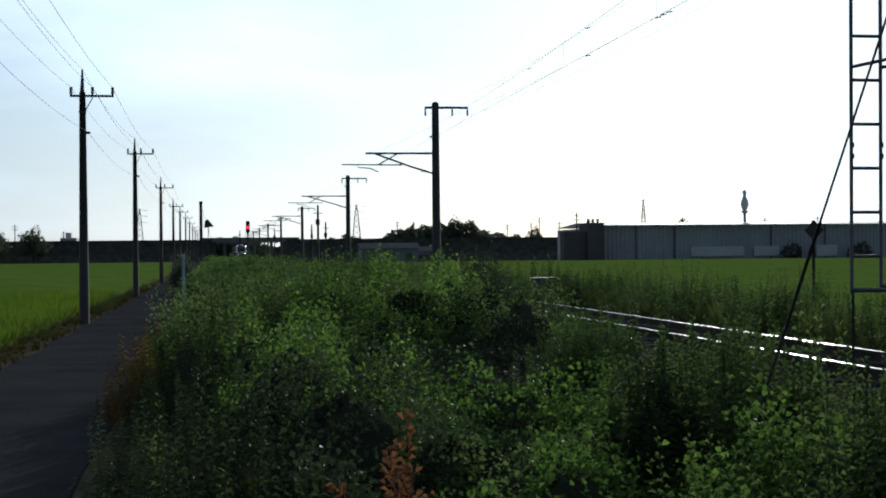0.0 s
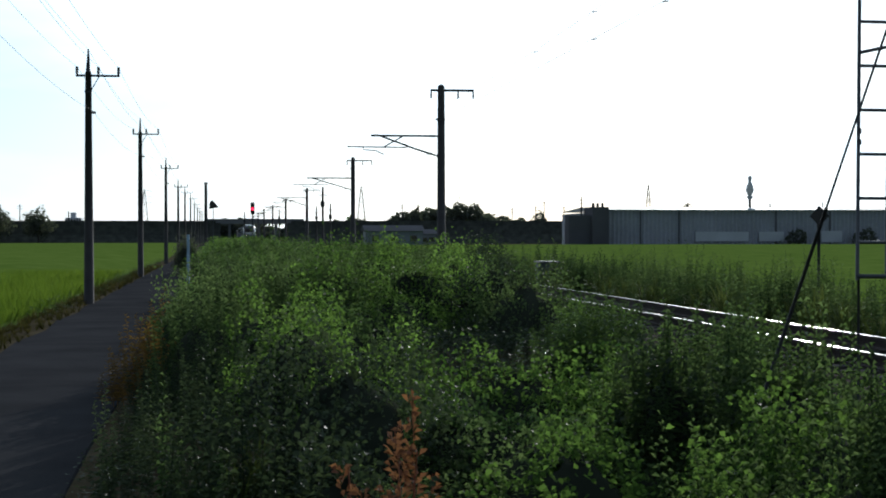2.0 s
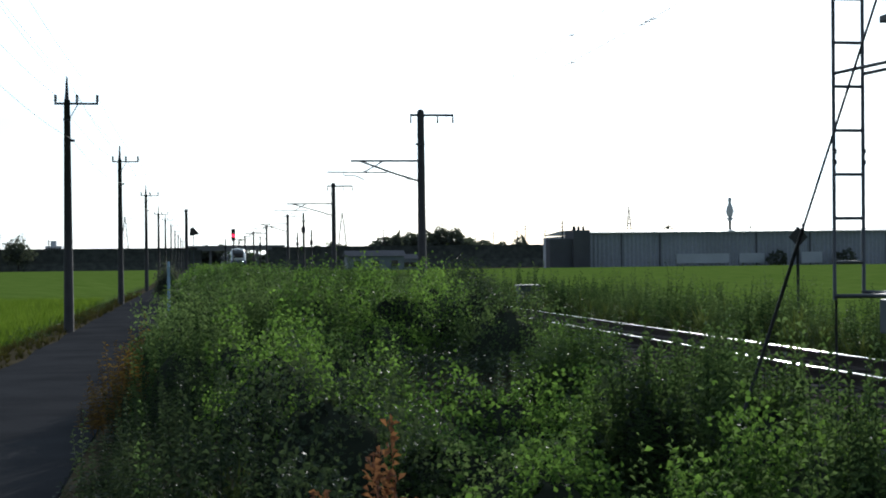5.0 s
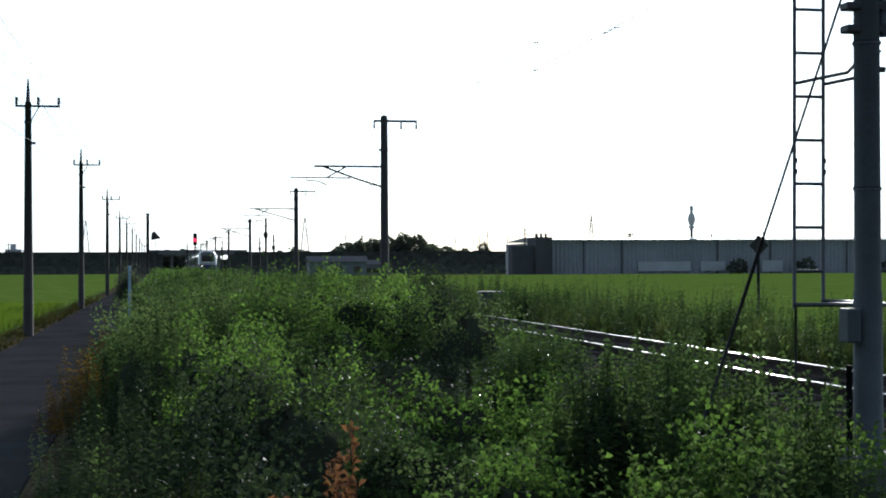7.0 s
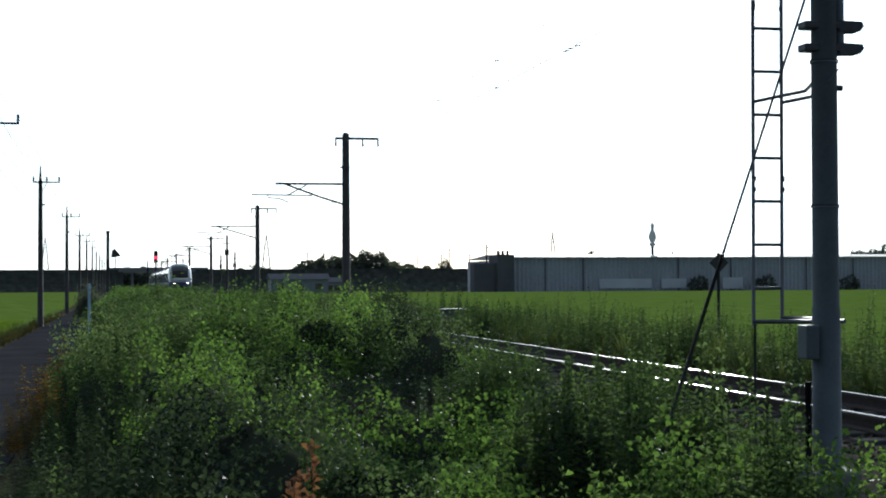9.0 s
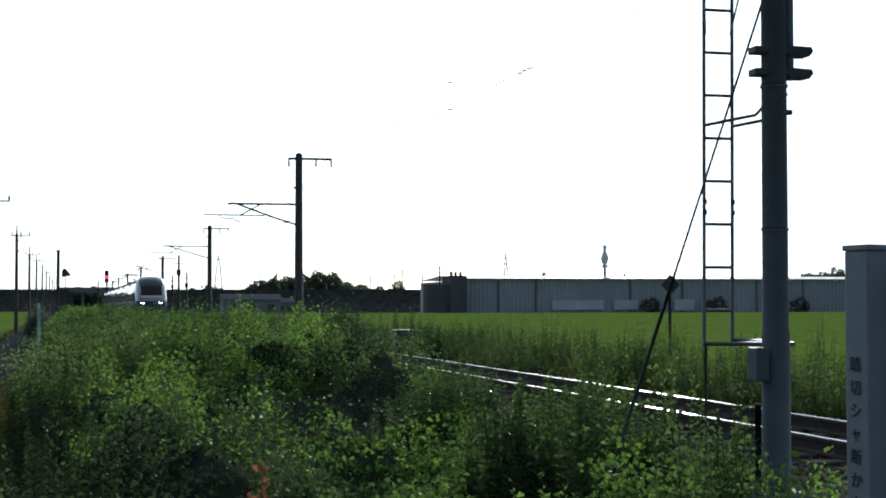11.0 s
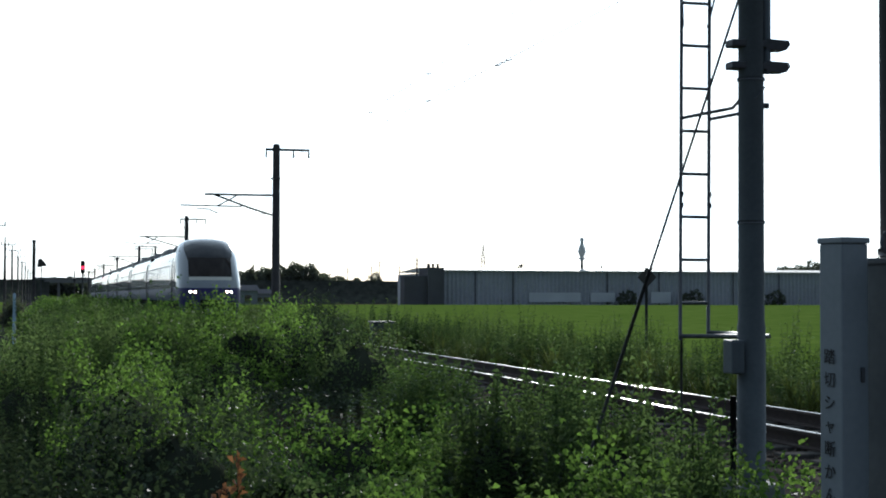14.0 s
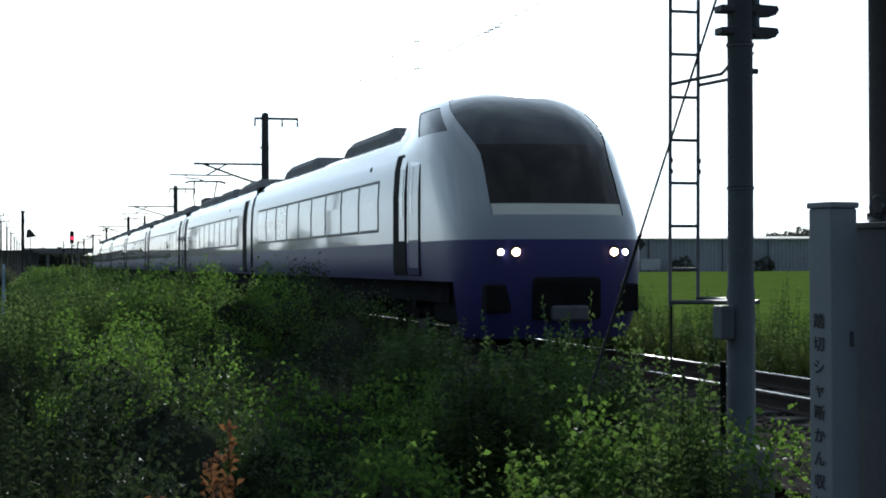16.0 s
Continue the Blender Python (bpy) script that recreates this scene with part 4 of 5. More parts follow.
pylon(71.3, 760, 26.5, 3.0, "far lattice pylon behind the masts")
pylon(221.3, 760, 28.5, 2.2, "far slender lattice pylon behind the warehouse")
signal_post()
lone_poles()


# ---- by the crossing ----
def signal_pole():
    """The steel pole with its ladder; it leans a little to the right."""
    base = -0.415
    p = empty("crossing_pole", pose(4.66, 9.41, base, 0, 0.15, 0), "grey steel pole with a ladder, clamps and a junction box", "signal pole")
    part("shaft", tubed([(0, 0, -0.1), (0, 0, 1.42), (0, 0, 1.46), (0, 0, 5.6)], [0.1, 0.096, 0.09, 0.082], 20), GREY_PAINT, p, "grey painted steel shaft")
    part("foot", boxed((-0.17, -0.17, -0.1), (0.17, 0.17, 0.36), 0.02), CONCRETE, p, "concrete footing")
    part("side_foot", boxed((-0.36, -0.12, -0.1), (-0.19, 0.12, 0.42), 0.02), CONCRETE, p)
    part("cable_duct", tubed([(0.105, -0.03, 3.15), (0.105, -0.03, 5.6)], 0.028, 8), GREY_PAINT, p)
    part("conduit", tubed([(-0.16, -0.05, 0.3), (-0.16, -0.05, 0.95)], 0.022, 8), BLACK, p)
    part("junction_box", boxed((-0.19, -0.1, 1.1), (-0.095, 0.05, 1.33), 0.012), GREY_PAINT, p, "small grey junction box")
    for z in (3.2, 3.352):
        clamp = part("clamp", boxed((-0.165, -0.06, z - 0.025), (0.10, 0.06, z + 0.025), 0.008), STEEL_DARK, p, "steel clamp")
        bm = bmesh.new()
        pts = [(0.09, -0.04), (0.24, -0.035), (0.268, 0.0), (0.255, 0.03), (0.09, 0.035)]
        a = [bm.verts.new((x, -0.06, z + q)) for x, q in pts]
        b = [bm.verts.new((x, 0.06, z + q)) for x, q in pts]
        bm.faces.new(a)
        bm.faces.new(b[::-1])
        for k in range(5):
            bm.faces.new((a[k], b[k], b[k - 1], a[k - 1]))
        part("bracket", bm, STEEL_DARK, clamp)
    for z in (3.1, 2.12, 1.37):
        part("strap", tubed([(0, 0, z), (0, 0, z + 0.02)], 0.096, 20), STEEL, p, "bright steel strap")
    part("strap_tail", tubed([(-0.02, -0.1, 2.96), (0.06, -0.09, 3.05)], 0.006, 5), STEEL, p)
    part("bolt", tubed([(0.07, -0.03, 2.93), (0.115, -0.03, 2.93)], 0.02, 8), STEEL_DARK, p)
    # ladder, standing off behind
    lx, ly = -0.016, 0.88
    for dx in (-0.112, 0.112):
        part("ladder_rail", tubed([(lx + dx - 0.01, ly, 1.3 if dx < 0 else 1.32), (lx + dx + 0.01, ly, 5.4)], 0.0145, 8), STEEL, p, "ladder rail")
        if dx < 0:
            part("ladder_leg", tubed([(lx + dx, ly, 0.0), (lx + dx, ly, 1.35)], 0.010, 8), STEEL_DARK, p)
        for z in (2.28, 2.36):
            part("coupling", tubed([(lx + dx, ly, z), (lx + dx, ly, z + 0.035)], 0.019, 8), STEEL, p)
    for k in range(13):
        z = 1.575 + 0.318 * k
        part("rung", tubed([(lx - 0.108, ly, z), (lx + 0.108, ly, z)], 0.0125, 8), STEEL, p)
    for dx in (-0.115, 0.115):
        part("stand_off", tubed([(lx + dx, ly, 2.94), (lx + dx + 0.15, ly - 0.55, 2.955), (-0.02 + dx * 0.5, 0.02, 2.965)], 0.013, 8), STEEL, p, "ladder stand-off bar")
    part("foot_bar", tubed([(lx - 0.12, ly, 1.33), (0.16, 0.05, 1.35)], 0.016, 8), STEEL, p)
    part("foot_bar", tubed([(lx + 0.10, ly, 1.36), (0.06, 0.05, 1.36)], 0.013, 8), STEEL, p)
    for dx in (-0.14, 0.14):
        part("hoop", tubed([(lx + dx * 0.7, ly, 3.62), (lx + dx * 1.1, ly - 0.1, 4.0), (lx + dx * 1.3, ly - 0.2, 5.2)], 0.008, 6), STEEL, p)
    s = empty("stay_wire", pose(0, 0, 0), "taut stay wire with a thick sleeve running to a ground anchor", "stay wire")
    a, b = Vector((3.9, 10.85, -0.35)), Vector((4.69, 9.42, 3.55))
    part("wire", tubed([a.lerp(b, 0.42), b], 0.009, 6), STEEL_DARK, s)
    part("sleeve", tubed([a, a.lerp(b, 0.45)], 0.014, 8), STEEL_DARK, s, "thick protective sleeve")
    g = empty("anchor_post", pose(3.98, 10.85, -0.62), "short steel anchor post with a pale cap among the weeds", "post")
    part("post", tubed([(0, 0, 0), (0, 0, 0.6)], 0.02, 8), STEEL_DARK, g)
    part("cap", tubed([(0, 0, 0.6), (0, 0, 0.625), (0, 0, 0.64)], [0.032, 0.032, 0.018], 10), SIGN_PAINT, g, "pale cap")
    d = empty("diamond_sign", pose(10.735, 26.0, -0.66), "dark diamond-shaped trackside board on a thin post", "sign")
    part("post", tubed([(0, 0, 0), (0, 0, 2.4)], 0.03, 8), STEEL_DARK, d)
    bm = bmesh.new()
    r = 0.185
    f0 = [bm.verts.new((x, -0.04, z + 2.22)) for x, z in ((0, -r), (r, 0), (0, r), (-r, 0))]
    f1 = [bm.verts.new((v.co.x, -0.025, v.co.z)) for v in f0]
    bm.faces.new(f0[::-1])
    bm.faces.new(f1)
    for k in range(4):
        bm.faces.new((f0[k], f1[k], f1[k - 1], f0[k - 1]))
    part("board", bm, SIGN_BACK, d, "dark diamond board")


def text_mesh(body, size):
    cu = bpy.data.curves.new("text", "FONT")
    cu.body, cu.size, cu.extrude, cu.align_x, cu.align_y = body, size, 0.0008, "CENTER", "CENTER"
    ob = bpy.data.objects.new("text", cu)
    scene.collection.objects.link(ob)
    me = bpy.data.meshes.new_from_object(ob.evaluated_get(bpy.context.evaluated_depsgraph_get()))
    bpy.data.objects.remove(ob)
    return me


def rod_box():
    """The tall narrow case beside the crossing, its lettered face turned to the lane."""
    turn = 12.0
    c = empty("rod_case", pose(2.53, 4.42, -0.42, 0, 0, turn), "tall pale grey steel case lettered for stored barrier rods", "storage case")
    h = 1.82
    part("case", boxed((-0.055, -0.055, 0.0), (0.055, 0.055, h - 0.02), 0.006), BOX_PAINT, c, "pale grey case")
    part("lid", boxed((-0.06, -0.06, h - 0.02), (0.06, 0.06, h + 0.0), 0.004), BOX_PAINT, c)
    part("latch", boxed((0.02, -0.064, 1.35), (0.032, -0.054, 1.40), 0.002), STEEL, c)
    for k, ch in enumerate("踏切シャ断かん収納"):
        me = text_mesh(ch, 0.054)
        t = share("letter", me, INK, c, "black painted letter")
        t.matrix_basis = pose(-0.0585, 0.004, 1.43 - 0.0745 * k, 90, 0, -90)
    d = empty("equipment_cabinet", pose(2.85, 4.40, -0.42, 0, 0, turn), "grey steel cabinet standing beside the rod case", "cabinet")
    part("body", boxed((-0.19, -0.08, 0), (0.22, 0.14, 1.74), 0.01), GREY_PAINT, d)
    part("seam", boxed((-0.175, -0.084, 0.1), (-0.17, -0.078, 1.7)), BLACK, d)
    part("top_bar", boxed((-0.2, -0.085, 1.735), (0.23, 0.145, 1.755), 0.004), GREY_PAINT, d)
    q = empty("warning_post", pose(3.16, 5.05, -0.42), "dark violet-grey steel crossing post", "post")
    part("shaft", tubed([(0, 0, 0), (0, 0, 4.2)], [0.105, 0.10], 20), POLE_DARK, q)
    part("band", tubed([(0, 0, 1.78), (0, 0, 1.81)], 0.112, 20), STEEL_DARK, q)
    pts = [(-0.115 + 0.028 * math.cos(a), -0.05, 1.83 + 0.04 * math.sin(a)) for a in [2 * math.pi * k / 12 for k in range(13)]]
    part("ring", tubed(pts, 0.007, 6), STEEL, q, "steel ring")


def trackside_cabinet():
    c = empty("trackside_cabinet", pose(9.55, 43.5, -0.45), "small grey relay cabinet beside the rails", "cabinet")
    part("body", boxed((-0.3, -0.25, 0), (0.3, 0.25, 0.85), 0.03), GREY_PAINT, c)
    part("lid", boxed((-0.34, -0.3, 0.85), (0.34, 0.3, 0.91), 0.02), GREY_PAINT, c)
    part("door", boxed((-0.26, -0.27, 0.1), (0.26, -0.25, 0.8), 0.008), GREY_PAINT, c)


signal_pole()
rod_box()
trackside_cabinet()


# ---- plants ----
def blade(p, d, length, width, droop, up=0.25):
    """One leaf: a folded lozenge from p along d, drooping at the tip."""
    d = np.array(d, float)
    side = np.cross(d, (0, 0, 1))
    side /= np.linalg.norm(side) + 1e-9
    roll = 1.25 * math.sin(97.0 * p[0] + 61.0 * p[1] + 143.0 * p[2])
    side = side * math.cos(roll) + np.cross(d, side) * math.sin(roll)
    mid = p + d * length * 0.45 + np.array((0, 0, -droop * length * 0.15))
    tip = p + d * length + np.array((0, 0, -droop * length))
    lift = np.array((0, 0, width * up))
    return [p, mid + side * width / 2 + lift, tip, mid - side * width / 2 + lift], [(0, 1, 2), (0, 2, 3)]


def collect(pieces):
    vs, fs, off = [], [], 0
    for v, f in pieces:
        vs.append(np.array(v, float)), fs.append(np.array(f) + off)
        off += len(v)
    return np.concatenate(vs), np.concatenate(fs)


def stem(h, lean, r=0.006):
    a = np.array([(r, 0, 0), (-r / 2, r, 0), (-r / 2, -r, 0)])
    b = a * 0.4 + np.array((lean[0], lean[1], h))
    return np.concatenate([a, b]), [(0, 1, 4), (0, 4, 3), (1, 2, 5), (1, 5, 4), (2, 0, 3), (2, 3, 5)]


def tall_weed(rng, leaves=50):
    """A goldenrod-like stalk one metre high with narrow leaves all the way up."""
    lean = rng.uniform(-0.12, 0.12, 2)
    out = [stem(1.0, lean)]
    for k in range(leaves):
        u = 0.12 + 0.88 * (k + rng.random()) / leaves
        a = k * 2.4 + rng.uniform(-0.3, 0.3)
        p = np.array((lean[0] * u, lean[1] * u, u))
        rise = rng.uniform(0.2, 0.7) + 0.5 * (u > 0.9)
        d = np.array((math.cos(a), math.sin(a), rise))
        d /= np.linalg.norm(d)
        size = (0.125 - 0.065 * u) * rng.uniform(0.8, 1.2)
        out.append(blade(p, d, size, size * 0.26, rng.uniform(0.2, 0.6)))
    return collect(out)


def broad_weed(rng, leaves=72):
    """A low bushy plant, about 0.8 across and 0.6 high, with wide leaves held to the light."""
    out = []
    for k in range(leaves):
        a, rad = rng.uniform(0, 6.283), math.sqrt(rng.random()) * 0.42
        top = 1.0 - 0.5 * (rad / 0.42) ** 2
        z = top * rng.uniform(0.45, 1.0) if k % 3 else top * rng.uniform(0.85, 1.05)
        p = np.array((rad * math.cos(a), rad * math.sin(a), z))
        b = a + rng.uniform(-1.2, 1.2)
        d = np.array((math.cos(b), math.sin(b), rng.uniform(-0.6, 0.9)))
        d /= np.linalg.norm(d)
        size = rng.uniform(0.05, 0.09)
        out.append(blade(p, d, size, size * rng.uniform(0.6, 0.85), rng.uniform(0.1, 0.5), 0.18))
    for k in range(4):
        out.append(stem(0.8, rng.uniform(-0.25, 0.25, 2), 0.005))
    return collect(out)


def grass_tuft(rng, blades=22):
    out = []
    for k in range(blades):
        a = rng.uniform(0, 6.283)
        reach, h, w = rng.uniform(0.1, 0.5), rng.uniform(0.5, 1.0), rng.uniform(0.006, 0.012)
        d, s = np.array((math.cos(a), math.sin(a), 0)), np.array((-math.sin(a), math.cos(a), 0))
        v = []
        for u in (0, 0.4, 0.75, 1.0):
            c = d * reach * u ** 2 + np.array((0, 0, h * (u - 0.28 * u ** 3)))
            ww = w * (1 - u ** 2) + 0.001
            v += [c - s * ww, c + s * ww]
        out.append((v, [(0, 1, 3), (0, 3, 2), (2, 3, 5), (2, 5, 4), (4, 5, 7), (4, 7, 6)]))
    return collect(out)


def seed_stalk(rng, clusters=70):
    """A dried dock stalk, rust brown, thick with seed clusters."""
    out = [stem(1.0, rng.uniform(-0.1, 0.1, 2), 0.008)]
    for k in range(clusters):
        u = rng.uniform(0.35, 1.0)
        a = rng.uniform(0, 6.283)
        rad = 0.075 * (1.15 - u) * rng.uniform(0.2, 1.2)
        p = np.array((rad * math.cos(a), rad * math.sin(a), u))
        d = np.array((math.cos(a), math.sin(a), rng.uniform(0.3, 1.2)))
        d /= np.linalg.norm(d)
        out.append(blade(p, d, rng.uniform(0.04, 0.07), 0.03, 0.2))
    return collect(out)


def rice_tuft(rng, blades=7):
    out = []
    for k in range(blades):
        a = rng.uniform(0, 6.283)
        d = np.array((math.cos(a) * 0.35, math.sin(a) * 0.35, 1.0))
        d /= np.linalg.norm(d)
        out.append(blade(np.zeros(3), d, rng.uniform(0.55, 0.8), 0.02, rng.uniform(0.0, 0.25)))
    return collect(out)


def scatter(name, kinds, x, y, z, height, width, seed, mat, label, category):
    """Many plants of a few shapes set out as one mass."""
    rng = np.random.default_rng(seed)
    pick = rng.integers(0, len(kinds), len(x))
    vs, fs, off = [], [], 0
    for i, (v, f) in enumerate(kinds):
        w = np.nonzero(pick == i)[0]
        if not len(w):
            continue
        a = rng.uniform(0, 6.283, len(w))
        c, s = np.cos(a)[:, None], np.sin(a)[:, None]
        sx = (width[w] * rng.uniform(0.8, 1.2, len(w)))[:, None]
        px, py, pz = v[None, :, 0] * sx, v[None, :, 1] * sx, v[None, :, 2] * height[w][:, None]
        tilt = rng.normal(0, 0.10, (len(w), 2))
        qx = px * c - py * s + x[w][:, None] + pz * tilt[:, :1]
        qy = px * s + py * c + y[w][:, None] + pz * tilt[:, 1:]
        vs.append(np.stack([qx, qy, pz + z[w][:, None]], -1).reshape(-1, 3))
        fs.append((f[None] + len(v) * np.arange(len(w))[:, None, None]).reshape(-1, 3) + off)
        off += len(vs[-1])
    ob = share(name, array_mesh(name, np.concatenate(vs), np.concatenate(fs)), mat)
    return tagged(ob, label, category, kind="stuff")


def dome_leaves(r, base, rad, tall, count, size):
    """A heap of vine: leaves over a lumpy dome, each held out and drooping."""
    u = r.normal(size=(count, 3))
    u[:, 2] = np.abs(u[:, 2]) * 1.1 - 0.1
    u /= np.linalg.norm(u, axis=1)[:, None]
    ph = r.uniform(0, 6.283, 4)
    lump = 1 + 0.24 * np.sin(4.5 * u[:, 0] + ph[0]) + 0.2 * np.sin(5 * u[:, 1] + 4 * u[:, 2] + ph[1]) + 0.14 * np.sin(11 * u[:, 2] + 7 * u[:, 0] + ph[2])
    p = np.array(base) + u * (lump * np.where(r.random(count) < 0.12, r.uniform(1.02, 1.2, count), r.uniform(0.86, 1.05, count)))[:, None] * np.array((rad, rad, tall))
    d = 0.55 * u + 0.75 * r.normal(size=(count, 3)) * 0.8 + np.array((0, 0, -0.15))
    d /= np.linalg.norm(d, axis=1)[:, None]
    side = np.cross(d, u + 0.8 * r.normal(size=(count, 3)))
    side /= np.linalg.norm(side, axis=1)[:, None] + 1e-9
    s = size * r.uniform(0.6, 1.35, (count, 1))
    mid = p + d * s * 0.45
    fold = u * s * 0.12
    v = np.stack([p, mid + side * s * 0.36 + fold, p + d * s - np.array((0, 0, 0.15)) * s, mid - side * s * 0.36 + fold], 1)
    f = np.array([(0, 1, 2), (0, 2, 3)])[None] + 4 * np.arange(count)[:, None, None]
    return v.reshape(-1, 3), f.reshape(-1, 3)


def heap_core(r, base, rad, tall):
    """An added dark core that stops sunlight passing through a heap of weeds."""
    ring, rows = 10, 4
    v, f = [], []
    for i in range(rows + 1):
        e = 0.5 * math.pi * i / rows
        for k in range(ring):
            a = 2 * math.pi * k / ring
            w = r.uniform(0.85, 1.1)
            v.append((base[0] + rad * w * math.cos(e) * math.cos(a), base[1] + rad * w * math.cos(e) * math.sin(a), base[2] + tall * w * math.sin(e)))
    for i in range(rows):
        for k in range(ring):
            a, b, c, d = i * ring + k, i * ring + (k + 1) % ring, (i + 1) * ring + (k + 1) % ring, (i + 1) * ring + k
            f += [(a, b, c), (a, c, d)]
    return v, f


def spread_points(rng, count, x0, x1, y0, y1, bias=1.0):
    return rng.uniform(x0, x1, count), y0 + (y1 - y0) * rng.random(count) ** bias


def weeds():
    rng = np.random.default_rng(11)
    tall = [tall_weed(rng) for _ in range(4)]
    tall_thin = [tall_weed(rng, 26) for _ in range(3)]
    broad = [broad_weed(rng) for _ in range(5)]
    broad_thin = [broad_weed(rng, 30) for _ in range(3)]
    grass = [grass_tuft(rng) for _ in range(4)]

    def lay(kind, count, x0, x1, y0, y1, bias, low, high, wide, seed, mat, name, label, where=None, rise=1.0):
        r = np.random.default_rng(seed)
        x, y = spread_points(r, count, x0, x1, y0, y1, bias)
        if where is not None:
            k = r.random(count) < where(x, y)
            x, y = x[k], y[k]
        z = ground_height(x, y) - 0.03
        h = r.uniform(low, high, len(x)) * rise * mound(x, y)
        scatter(name, kind, x, y, z, h, wide * np.ones(len(x)), seed, mat, label, "weeds")

    def mound(x, y):
        return np.clip(0.95 + 0.62 * ripple(x, y, 0.75, 2.2) + 0.25 * ripple(x, y, 0.3, 5.0), 0.3, 1.7)

    def patch(seed, sharp=0.25):
        return lambda x, y: smooth01(ripple(x, y, 1.5, seed), -sharp, sharp)

    # the bank between the lane and the track
    def open_track(x, y):
        return np.where(x > 5.3, 0.25, 1.0)

    def heaps(count, y0, y1, bias, seed, kinds, per, tag):
        """Rounded heaps of one kind of weed each, with dark hollows between them."""
        r = np.random.default_rng(seed)
        sets = {key: [[], [], [], []] for key in kinds}
        domes, shady, dull, cores = [], [], [], []
        cx, cy = spread_points(r, count, -1.35, 5.5, y0, y1, bias)
        for x, y in zip(cx, cy):
            if (x < -0.15 and 11.5 < y < 16.5) or (abs(x - 0.85) < 0.8 and y < 8.4) or ((x - 3.25) / 1.4) ** 2 + ((y - 17.8) / 4.0) ** 2 < 1:
                continue
            if x < -0.3 and (17 < y < 24.5 or 40 < y < 75) or x < -0.05 * y + 0.1 and y < 24:
                continue
            if x < 0.8 and y < 13 and r.random() < 0.72:
                continue
            gap = float(ripple(np.array([x]), np.array([y]), 1.1, seed * 0.1)[0])
            if gap < -0.12:
                continue
            lit = 0.06 if x < 0.7 and y < 13 else 0.3 if x < 0.3 else (0.45 if x < 1.5 else 0.6)
            u = r.random()
            key = "broad" if u < lit else ("grass" if u > 0.95 else "tall")
            rad = r.uniform(0.32, 0.8) * (1 + 0.012 * y)
            shrink = 0.5 if 10.5 < y < 15.2 and 1.6 < x < 4.2 else 1.0
            if key == "broad":
                rad = min(rad, x + min(1.15, 0.045 * y + 0.1)) if x < 0.4 else rad
                if rad < 0.25:
                    continue
                tall_here = (r.uniform(0.5, 1.2) if y < 27 else r.uniform(0.34, 0.72)) * (0.55 if x > 4.3 and y < 40 else 1.0) * shrink
                base = float(ground_height(np.array([x]), np.array([y]))[0])
                # Opaque core added to shade the heap's near side.
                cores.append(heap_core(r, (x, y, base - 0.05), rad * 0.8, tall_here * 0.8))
                # Low heaps by the lane take the leaf colour that holds shade.
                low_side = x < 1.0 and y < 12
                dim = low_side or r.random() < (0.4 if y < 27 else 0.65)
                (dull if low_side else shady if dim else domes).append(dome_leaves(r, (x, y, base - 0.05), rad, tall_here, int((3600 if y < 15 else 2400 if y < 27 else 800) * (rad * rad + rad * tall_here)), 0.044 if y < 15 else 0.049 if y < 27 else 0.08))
                continue
            n = int(per * rad * rad) + 4
            d, a = rad * np.sqrt(r.random(n)), r.uniform(0, 6.283, n)
            px, py = x + d * np.cos(a), y + d * np.sin(a)
            rise = r.uniform(0.4, 1.5) * (0.75 if x < 0.7 and y < 13 else 1.0) * (1.0 if key == "tall" else 0.85) * shrink
            if x > 4.3:
                rise *= 0.65
            if y > 27:
                rise *= 0.68
            h = rise * (1.1 - 0.72 * (d / rad) ** 2) * r.uniform(0.82, 1.1, n)
            if key == "tall":
                base = float(ground_height(np.array([x]), np.array([y]))[0])
                # Stalk heaps get a smaller added core to block light.
                inner = min(rad * 0.58, x - max(-0.05 * y, -1.1) - 0.3)
                if inner > 0.2:
                    cores.append(heap_core(r, (x, y, base - 0.05), inner, rise * 0.5))
            keep = (px < 5.75) & (px > np.maximum(-0.05 * py, -1.1))
            for store, values in zip(sets[key], (px, py, h, np.full(n, 1.0))):
                store.append(values[keep])
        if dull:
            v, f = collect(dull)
            tagged(share("weed_thicket", array_mesh("weed_thicket", v, f), LEAF_SHADE), "weed thickets darkened for the shade" + tag, "weeds", kind="stuff")
        v, f = collect(shady)
        tagged(share("weed_thicket", array_mesh("weed_thicket", v, f), LEAF_TALL), "dull grey-green leafy weed thickets" + tag, "weeds", kind="stuff")
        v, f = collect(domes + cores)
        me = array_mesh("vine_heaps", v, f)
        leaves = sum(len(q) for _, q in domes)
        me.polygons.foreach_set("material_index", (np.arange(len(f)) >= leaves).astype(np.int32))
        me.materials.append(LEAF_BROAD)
        me.materials.append(CORE_SHADE)
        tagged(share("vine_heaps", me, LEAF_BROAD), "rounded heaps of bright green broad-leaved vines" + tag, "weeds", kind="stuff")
        for key, (xs, ys, hs, ws) in sets.items():
            if not xs:
                continue
            x, y, h = np.concatenate(xs), np.concatenate(ys), np.concatenate(hs)
            shapes, mat, name, label, wide = kinds[key]
            scatter(name, shapes, x, y, ground_height(x, y) - 0.04, h, wide * np.ones(len(x)), seed + 1, mat, label + tag, "weeds")

    near = {"tall": (tall, LEAF_TALL, "stalk_weeds", "thickets of grey-green stalk weeds", 0.68),
            "grass": (grass, LEAF_GRASS, "long_grass", "long arching green grass", 0.9)}
